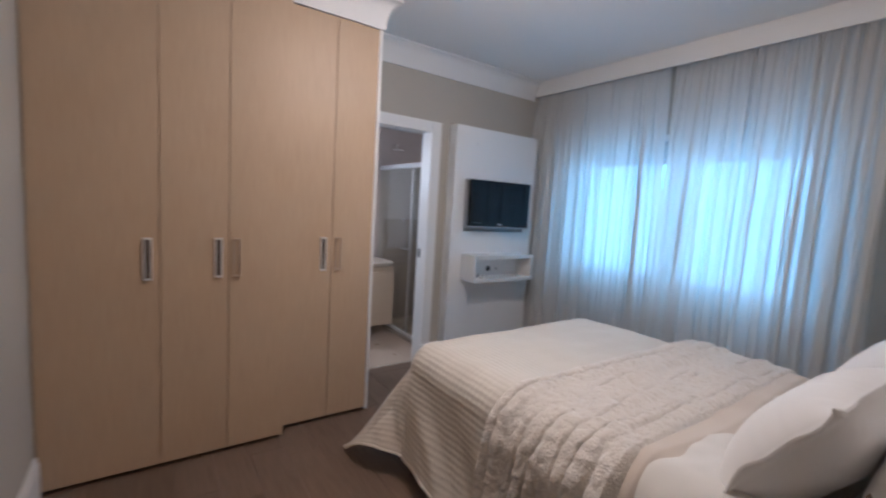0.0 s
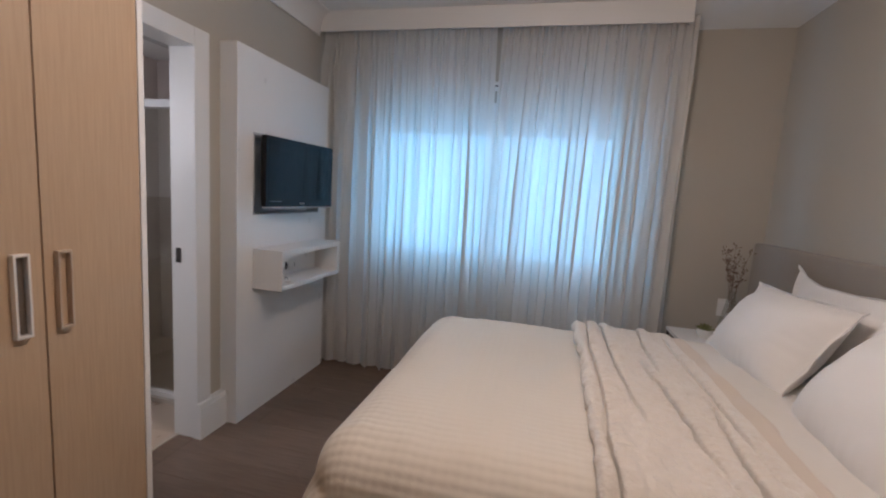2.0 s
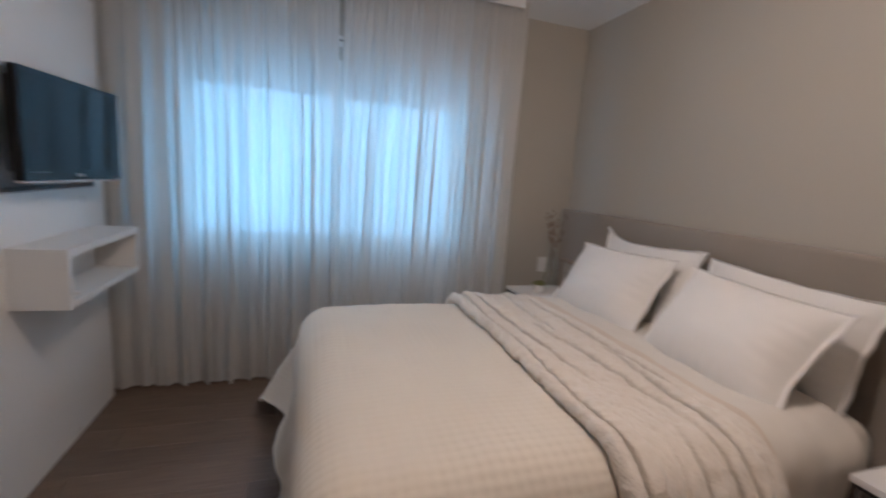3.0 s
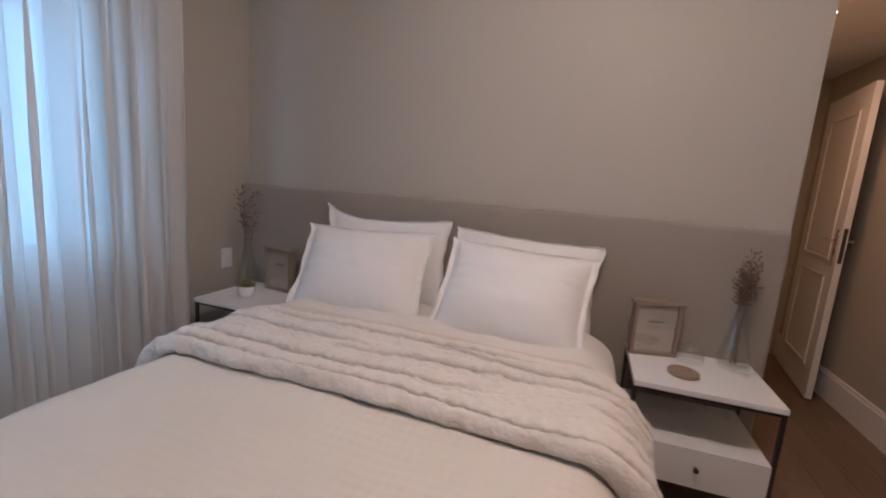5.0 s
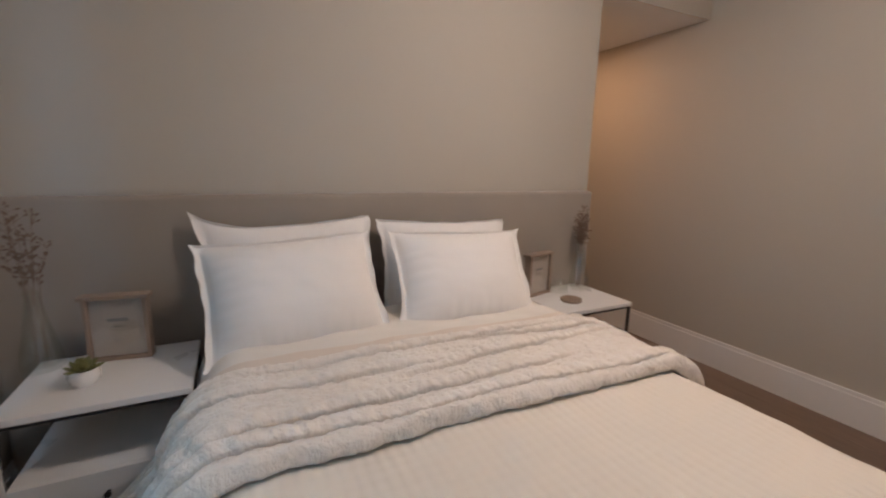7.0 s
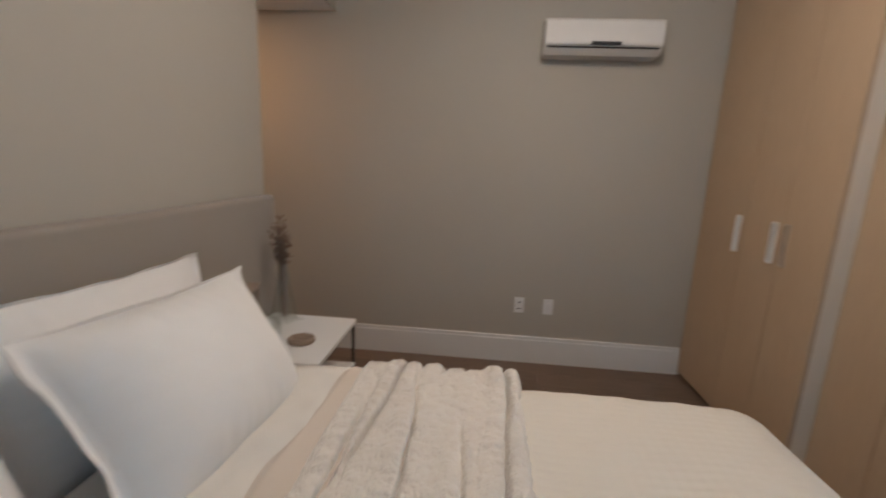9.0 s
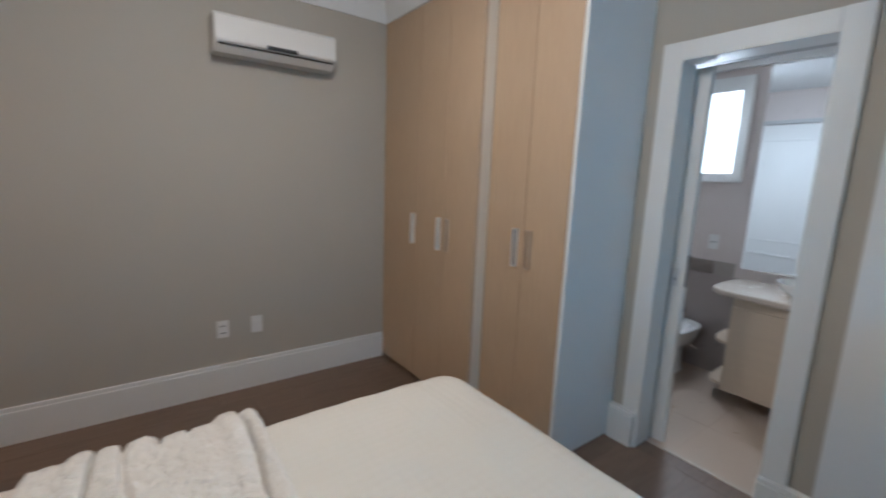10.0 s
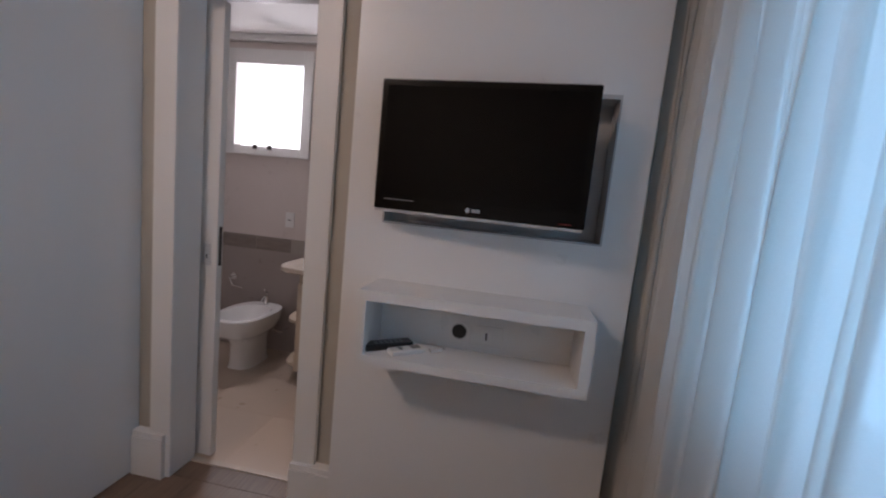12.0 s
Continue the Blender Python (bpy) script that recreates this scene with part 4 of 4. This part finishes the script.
def photo_frame(m, label):
    """A deep wooden box frame that faces -x."""
    f = thing("photo_frame", label, "picture frame", m, "wooden frames on the nightstands")
    w, h, d, e = 0.205, 0.255, 0.045, 0.014
    part("top_bar", B(-d / 2 - 0.004, d / 2 + 0.004, -w / 2 - 0.012, w / 2 + 0.012, h - e, h, bev=0.001), FRAMEWOOD, f)
    part("bottom_bar", B(-d / 2, d / 2, -w / 2, w / 2, 0, e, bev=0.001), FRAMEWOOD, f)
    part("side_bar", B(-d / 2, d / 2, -w / 2, -w / 2 + e, e, h - e, bev=0.001), FRAMEWOOD, f)
    part("side_bar", B(-d / 2, d / 2, w / 2 - e, w / 2, e, h - e, bev=0.001), FRAMEWOOD, f)
    c = part("card", B(-0.006, 0.0, -w / 2 + e, w / 2 - e, e, h - e), CARD, f, "off-white printed card")
    for k, (hw, z, t) in enumerate(((0.034, 0.150, 0.013), (0.020, 0.128, 0.004), (0.012, 0.075, 0.003))):
        part("print", B(-0.0072, -0.0058, -hw, hw, z, z + t), GREYBAR, c)
    part("glazing", B(-0.012, -0.010, -w / 2 + e, w / 2 - e, e, h - e), THINGLASS, f).visible_shadow = False
    return f


photo_frame(pose(2.985, 1.465, NZ, 0, 0, 14), "pale wooden box frame with a printed card on the nightstand")
photo_frame(pose(2.93, 3.50, NZ, 0, 0, -8), "pale wooden box frame with a printed card behind the succulent")


def dried_vase(m, height, spread_r, count, buds, seed, label, tall):
    rnd = random.Random(seed)
    v = thing("vase", label, "vase", m, "glass vases with dried stems")
    part("glass_body", lathe([(0, 0.002), (0.056, 0.002), (0.064, 0.010), (0.066, 0.030), (0.062, 0.055), (0.052, 0.10), (0.040, 0.16), (0.028, tall - 0.06), (0.021, tall - 0.015), (0.024, tall),
                              (0.021, tall), (0.018, tall - 0.016), (0.025, tall - 0.06), (0.037, 0.16), (0.049, 0.10), (0.058, 0.055), (0.061, 0.030), (0.058, 0.022), (0.0, 0.018)], 40), THINGLASS, v).visible_shadow = False
    bmb = bmesh.new()
    for k in range(count):
        ang = rnd.uniform(0, 6.28)
        r = spread_r * math.sqrt(rnd.random())
        top = Vector((r * math.cos(ang), r * math.sin(ang), height * rnd.uniform(0.72, 1.0)))
        foot = Vector((rnd.uniform(-.02, .02), rnd.uniform(-.02, .02), 0.022))
        mid = Vector((0.010 * math.cos(ang), 0.010 * math.sin(ang), tall))
        pts = []
        for i in range(9):
            t = i / 8
            p = foot * (1 - t) ** 2 + mid * 2 * t * (1 - t) + top * t * t
            pts.append(p + Vector((rnd.uniform(-.003, .003), rnd.uniform(-.003, .003), 0)))
        bm = tube(bmesh.new(), pts, 0.0016, 5, 0.0007)
        twigs = [pts[i] for i in (6, 7, 8)]
        for i in range(buds):
            base = pts[5 + i % 4] if i % 4 < 3 else pts[-1]
            d = Vector((rnd.uniform(-1, 1), rnd.uniform(-1, 1), rnd.uniform(0.2, 1.4))).normalized() * rnd.uniform(0.012, 0.045)
            end = base + d
            tube(bm, [base, base + d * 0.5 + Vector((0, 0, 0.003)), end], 0.0008, 4, 0.0005)
            q = d.to_track_quat("Z", "Y").to_matrix().to_4x4()
            bmesh.ops.create_icosphere(bmb, subdivisions=1, radius=1.0, matrix=Matrix.Translation(end) @ q @ Matrix.Diagonal((0.0038, 0.0038, rnd.uniform(0.006, 0.010), 1)))
        part("stem", bm, STEM, v, "thin dried stem")
    tagged(part("dried_seed", bmb, BUD, v, "brown dried buds"), kind="stuff")
    return v


dried_vase(pose(2.985, 1.14, NZ), 0.50, 0.036, 14, 24, 3, "clear glass vase holding brown dried flower stems", 0.29)
dried_vase(pose(2.93, 3.735, NZ), 0.58, 0.07, 9, 16, 8, "clear glass vase holding thin dried branches", 0.29)

pot = thing("succulent", "small succulent in a round white pot on the nightstand", "potted plant", pose(2.74, 3.57, NZ))
part("pot", lathe([(0, 0), (0.030, 0), (0.042, 0.015), (0.046, 0.035), (0.043, 0.058), (0.039, 0.058), (0.041, 0.040), (0.0, 0.040)], 32), CERAMIC, pot, "round white ceramic pot")
part("soil", cyl(bmesh.new(), 0.040, 0.040, 0.006, pose(0, 0, 0.044), 24), SOIL, pot)
rnd = random.Random(5)
for k in range(22):
    ang, up = k * 2.4, 0.25 + 0.055 * k
    d = Vector((math.cos(ang) * math.cos(up), math.sin(ang) * math.cos(up), math.sin(up)))
    q = d.to_track_quat("Z", "Y").to_matrix().to_4x4()
    base = Vector((math.cos(ang), math.sin(ang), 0)) * 0.022 * (1 - k / 30)
    bm = bmesh.new()
    bmesh.ops.create_icosphere(bm, subdivisions=2, radius=1.0, matrix=Matrix.Translation(base + Vector((0, 0, 0.052)) + d * 0.016) @ q @ Matrix.Diagonal((0.010, 0.005, 0.025, 1)))
    part("leaf", bm, LEAF, pot)

dome = thing("glass_cloche", "clear glass dome standing on the nightstand", "cloche", pose(2.98, 1.305, NZ))
part("dome", lathe([(0.055, 0.0), (0.056, 0.03), (0.050, 0.055), (0.032, 0.075), (0.006, 0.083), (0.006, 0.088), (0.010, 0.094), (0.006, 0.102), (0.0, 0.103), (0.0, 0.081), (0.006, 0.081), (0.031, 0.0735), (0.0485, 0.054), (0.0545, 0.03), (0.0535, 0.0), (0.055, 0.0)], 36), THINGLASS, dome).visible_shadow = False
dish = thing("wooden_coaster", "round carved wooden coaster on the nightstand", "coaster", pose(2.80, 1.365, NZ))
part("disc", lathe([(0, 0), (0.056, 0), (0.060, 0.004), (0.060, 0.014), (0.056, 0.018), (0.050, 0.014), (0, 0.013)], 36), CORK, dish)
for k in range(3):
    part("rib", B(-0.045 + 0.008 * k, 0.045 - 0.008 * k, -0.03 + 0.03 * k - 0.003, -0.03 + 0.03 * k + 0.003, 0.012, 0.017, bev=0.001), CORK, dish)

# ---- bathroom ----
BY_N, BZ = 3.70, 2.41
GY = 2.78
wall("wall_bath_window", [(BX - 0.15, BX, 0.70, 1.055, 0, 2.6), (BX - 0.15, BX, 1.645, BY_N, 0, 2.6), (BX - 0.15, BX, 1.055, 1.645, 0, 1.60), (BX - 0.15, BX, 1.055, 1.645, 2.24, 2.6)],
     "pale tiled bathroom wall with a small window", BATHTILE)
wall("wall_bath_south", [(BX - 0.15, -0.24, 0.55, 0.70, 0, 2.6)], "pale tiled bathroom wall", BATHTILE)
wall("wall_bath_north", [(BX - 0.15, -0.24, BY_N, BY_N + 0.15, 0, 2.6)], "pale tiled shower wall", BATHTILE)
setting("ceiling_bath", B(BX, -0.24, 0.70, BY_N, BZ, 2.6), CEIL, "white bathroom ceiling", "ceiling", False)
wall("wall_bath_lining", [(-0.25, -0.241, 0.70, 1.90, 0, BZ), (-0.25, -0.241, 2.52, BY_N, 0, BZ), (-0.25, -0.241, 1.90, 2.52, 2.14, BZ)], "pale tiled inner face of the bathroom wall", BATHTILE)
setting("trim_bath_cornice", B(BX, BX + 0.05, 0.70, GY - 0.05, BZ - 0.05, BZ, bev=0.01), WHITE, "white bathroom cornice", "cornice")

bw = thing("window_2", "white framed bathroom window with frosted glass", "window", kind="structure")
for nm, y0, y1, z0, z1 in (("frame_side", 0.97, 1.095, 1.53, 2.31), ("frame_side", 1.64, 1.715, 1.53, 2.31), ("frame_sill", 1.095, 1.64, 1.53, 1.60), ("frame_head", 1.095, 1.64, 2.205, 2.31)):
    part(nm, B(BX - 0.03, BX + 0.022, y0, y1, z0, z1, bev=0.005), WHITE, bw)
part("pane", B(BX - 0.13, BX - 0.125, 1.055, 1.645, 1.60, 2.24), BATHSKY, bw, "bright frosted pane")
for yy in (1.26, 1.38):
    part("latch", B(BX + 0.018, BX + 0.035, yy, yy + 0.03, 1.575, 1.61, bev=0.003), GAP, bw, "dark latch")

# Darker tile whose colour also takes in some shade low on the wall.
wall("wall_bath_dado", [(BX, BX + 0.003, 0.70, 1.785, 0.0, 0.80)], "grey-brown tiles on the lower bathroom wall, darkened partly for shade", DADOTILE)
# decorative band round the wall, piece by piece
band = setting("trim_tile_band", B(BX - 0.001, BX + 0.004, 0.70, 1.76, 0.80, 0.91), GROUT, "grey-brown decorative tile band", "tile band", False)
bm = box(bmesh.new(), BX + 0.004, BX + 0.009, -0.148, 0.148, 0.803, 0.907, bev=0.001)
me = mesh_of(bm, "band_tile", BANDTILE)
for k in range(3):
    o = new("tile", me)
    o.location = (0, 0.86 + 0.30 * k, 0)
    o.parent = band

outlet("bath_switch", pose(BX, 1.585, 1.06, 0, 0, -90), "white switch plate on the bathroom wall", 1)

mir = thing("bath_mirror", "large frameless mirror above the vanity", "mirror")
part("glass", B(BX + 0.001, BX + 0.008, 1.80, GY - 0.08, 0.885, BZ - 0.05), m_mirror, mir)

van = thing("vanity", "pale laminate vanity unit with a rounded end shelf", "vanity", pose(BX, 1.77, 0))
VX = 0.52
part("cabinet", B(0.0, VX - 0.02, 0.18, 0.96, 0.10, 0.765, bev=0.003), VANITYWOOD, van)
for k in range(2):
    d = part("door", B(VX - 0.02, VX, 0.182 + 0.39 * k, 0.568 + 0.39 * k, 0.105, 0.70, bev=0.002), VANITYWOOD, van)
    part("knob", lathe([(0, 0.024), (0.01, 0.022), (0.011, 0.014), (0.005, 0.008), (0.005, 0)], 16, m=pose(VX, 0.50 + 0.12 * k, 0.60, 0, 90, 0)), CHROME, d)
for z in (0.12, 0.42):
    bm = loft([(z, VX * 0.5 - 0.01, 0.178, VX * 0.45, 0.125, 2.6), (z + 0.018, VX * 0.5 - 0.01, 0.178, VX * 0.45, 0.125, 2.6)])
    part("end_shelf", bm, VANITYWOOD, van, "rounded open end shelf")
part("worktop", loft([(0.768, 0.28, 0.50, 0.28, 0.475, 5.0), (0.776, 0.285, 0.50, 0.285, 0.48, 5.0), (0.802, 0.285, 0.50, 0.285, 0.48, 5.0), (0.81, 0.28, 0.50, 0.28, 0.475, 5.0)]),
            MARBLE, van, "beige marble worktop with rounded corners")
basin = thing("wash_basin", "white oval basin set on the worktop", "basin", pose(BX + 0.28, 2.30, 0.81))
part("bowl", lathe([(0, 0.012), (0.10, 0.014), (0.15, 0.05), (0.17, 0.09), (0.185, 0.09), (0.165, 0.04), (0.11, 0.0), (0, 0.0)], 40), CERAMIC, basin)
tap = part("tap", tube(bmesh.new(), [(-0.20, 0, 0), (-0.20, 0, 0.16), (-0.17, 0, 0.20), (-0.10, 0, 0.20), (-0.07, 0, 0.17)], 0.012, 12), CHROME, basin, "curved chrome tap")

bid = thing("bidet", "white ceramic bidet standing against the wall", "bidet", pose(BX, 1.46, 0))
part("pedestal", loft([(0.0, 0.27, 0, 0.17, 0.098, 3), (0.03, 0.27, 0, 0.16, 0.088, 3), (0.17, 0.27, 0, 0.155, 0.086, 3), (0.23, 0.28, 0, 0.18, 0.105, 2.8), (0.27, 0.30, 0, 0.24, 0.15, 2.8)]), CERAMIC, bid)
part("bowl", loft([(0.26, 0.30, 0, 0.24, 0.150, 2.8), (0.32, 0.30, 0, 0.275, 0.178, 2.8), (0.375, 0.30, 0, 0.285, 0.186, 2.8), (0.388, 0.30, 0, 0.280, 0.182, 2.8), (0.388, 0.33, 0, 0.215, 0.145, 2.6),
                   (0.35, 0.33, 0, 0.195, 0.128, 2.5), (0.29, 0.33, 0, 0.12, 0.08, 2.2)]), CERAMIC, bid)
bt = part("tap", cyl(bmesh.new(), 0.022, 0.018, 0.07, pose(0.07, 0, 0.385), 18), CHROME, bid, "chrome mixer tap")
part("spout", tube(bmesh.new(), [(0.07, 0, 0.44), (0.10, 0, 0.45), (0.14, 0, 0.42)], 0.010, 10), CHROME, bt)
part("lever", tube(bmesh.new(), [(0.07, 0, 0.45), (0.06, 0, 0.48), (0.10, 0, 0.505)], 0.007, 10), CHROME, bt)
part("supply_hose", tube(bmesh.new(), [(0.0, 0.16, 0.20), (0.05, 0.165, 0.20), (0.10, 0.14, 0.19), (0.14, 0.11, 0.22)], 0.008, 8), CHROME, bid)
pr = thing("paper_holder", "chrome ring holder on the bathroom wall", "holder", pose(BX, 1.13, 0.56))
part("rose", cyl(bmesh.new(), 0.026, 0.026, 0.012, pose(0, 0, 0, 0, 90, 0), 20), CHROME, pr)
part("arm", tube(bmesh.new(), [(0.01, 0, 0), (0.06, 0, 0), (0.07, 0.03, -0.06), (0.07, 0.12, -0.07)], 0.006, 8), CHROME, pr)

show = thing("shower_screen", "framed glass shower screen with sliding panels", "shower screen")
part("top_rail", B(BX, -0.252, GY - 0.03, GY + 0.03, 1.845, 1.895, bev=0.008), SILVER, show, "satin metal top rail")
part("bottom_rail", B(BX, -0.252, GY - 0.02, GY + 0.02, 0.03, 0.065, bev=0.006), WHITE, show)
part("kerb", B(BX, -0.252, GY - 0.04, GY + 0.04, 0.0, 0.03, bev=0.004), MARBLE, show)
for x0, x1, yy in ((BX + 0.01, -0.82, GY - 0.012), (-0.90, -0.255, GY + 0.012)):
    pn = part("panel", B(x0, x1, yy - 0.004, yy + 0.004, 0.065, 1.85), SHOWERGLASS, show, "greenish clear glass panel")
    pn.visible_shadow = False
    part("edge_strip", B(x1 - 0.018, x1, yy - 0.009, yy + 0.009, 0.065, 1.85, bev=0.002), ALU, pn)
part("pull_bar", tube(bmesh.new(), [(-0.835, GY - 0.016, 0.985), (-0.835, GY - 0.060, 0.985), (-0.90, GY - 0.066, 0.985), (-0.965, GY - 0.060, 0.985), (-0.965, GY - 0.016, 0.985)], 0.009, 10), CHROME, show, "chrome pull handle")
part("pull_knob", lathe([(0, -0.05), (0.018, -0.05), (0.02, -0.042), (0.012, -0.03), (0.012, -0.008)], 18, m=pose(-0.93, GY - 0.006, 1.30, -90, 0, 0)), CHROME, show)
wall("wall_shower_dado", [(BX, BX + 0.004, GY + 0.045, BY_N - 0.004, 0.0, 1.27), (BX, -0.252, BY_N - 0.004, BY_N, 0.0, 1.27)], "darker beige-brown tiles on the lower shower walls", SHOWERTILE)
mixr = thing("shower_mixer", "chrome shower mixer on the tiled wall", "shower mixer", pose(BX + 0.004, 3.32, 1.06, 0, 90, 0))
part("body", cyl(bmesh.new(), 0.035, 0.03, 0.05, None, 22), CHROME, mixr)
part("lever", tube(bmesh.new(), [(0, 0, 0.05), (0.02, 0.02, 0.06), (0.03, 0.10, 0.07)], 0.010, 10), CHROME, mixr)

# Arm and rose added to stand for a small bright spot of unclear source.
hd = thing("added_shower", "chrome shower arm and round rose added for an unclear bright spot", "shower", pose(BX, 2.90, 2.08))
part("arm", tube(bmesh.new(), [(0.0, 0, 0.05), (0.05, 0, 0.075), (0.11, 0, 0.07), (0.14, 0, 0.03)], 0.010, 10), CHROME, hd)
part("rose", lathe([(0, 0.03), (0.02, 0.028), (0.072, 0.008), (0.075, 0.0), (0.0, -0.002)], 28, m=pose(0.14, 0, 0.0)), CHROME, hd, "flat round chrome rose")

# ---- floors, laid piece by piece ----
bm = box(bmesh.new(), -0.24, 3.35, -0.15, 4.12, -0.12, -0.012)
box(bm, 3.35, 5.60, -0.15, 1.07, -0.12, -0.012)
fl = setting("floor", bm, GAP, "taupe wood plank floor", "floor", False)
PW, PL = 0.182, 1.22
kinds = {}
rnd = random.Random(12)
row, y = 0, SY
while y < NY - 0.001:
    yy = min(y + PW, NY)
    x = WX - rnd.uniform(0.1, 1.1)
    xmax = 5.45 if y < HY - 0.02 else EX
    while x < xmax:
        a, b = max(x, WX), min(x + PL, xmax)
        if b - a > 0.02:
            key = (round(b - a, 3), round(yy - y, 3))
            if key not in kinds:
                kinds[key] = mesh_of(box(bmesh.new(), 0.0006, b - a - 0.0006, 0.0006, yy - y - 0.0006, -0.012, 0.0, bev=0.0012, seg=1), "plank", PLANK, False)
            o = new("plank", kinds[key])
            o.location = (a, y, 0)
            o.parent = fl
        x += PL
    y, row = yy, row + 1
o = new("plank", mesh_of(B(-0.215, WX - 0.001, 1.910, 2.494, -0.012, 0.0, bev=0.001, seg=1), "plank", PLANK, False))
o.parent = fl
bf = setting("floor_bath", B(BX, -0.245, 0.70, BY_N, -0.12, -0.0012), FLOORGROUT, "cream tiled bathroom floor", "floor", False)
TS = 0.45
for i in range(3):
    for j in range(7):
        x1, y0 = -0.246 - TS * i, 0.70 + TS * j
        x0, y1 = max(BX, x1 - TS), min(BY_N, y0 + TS)
        if y1 - y0 > 0.02 and x1 - x0 > 0.02:
            o = new("tile", mesh_of(box(bmesh.new(), x0 + 0.0006, x1 - 0.0006, y0 + 0.0006, y1 - 0.0006, -0.008, 0.0, bev=0.0005, seg=1), "tile", BATHFLOOR, False))
            o.parent = bf
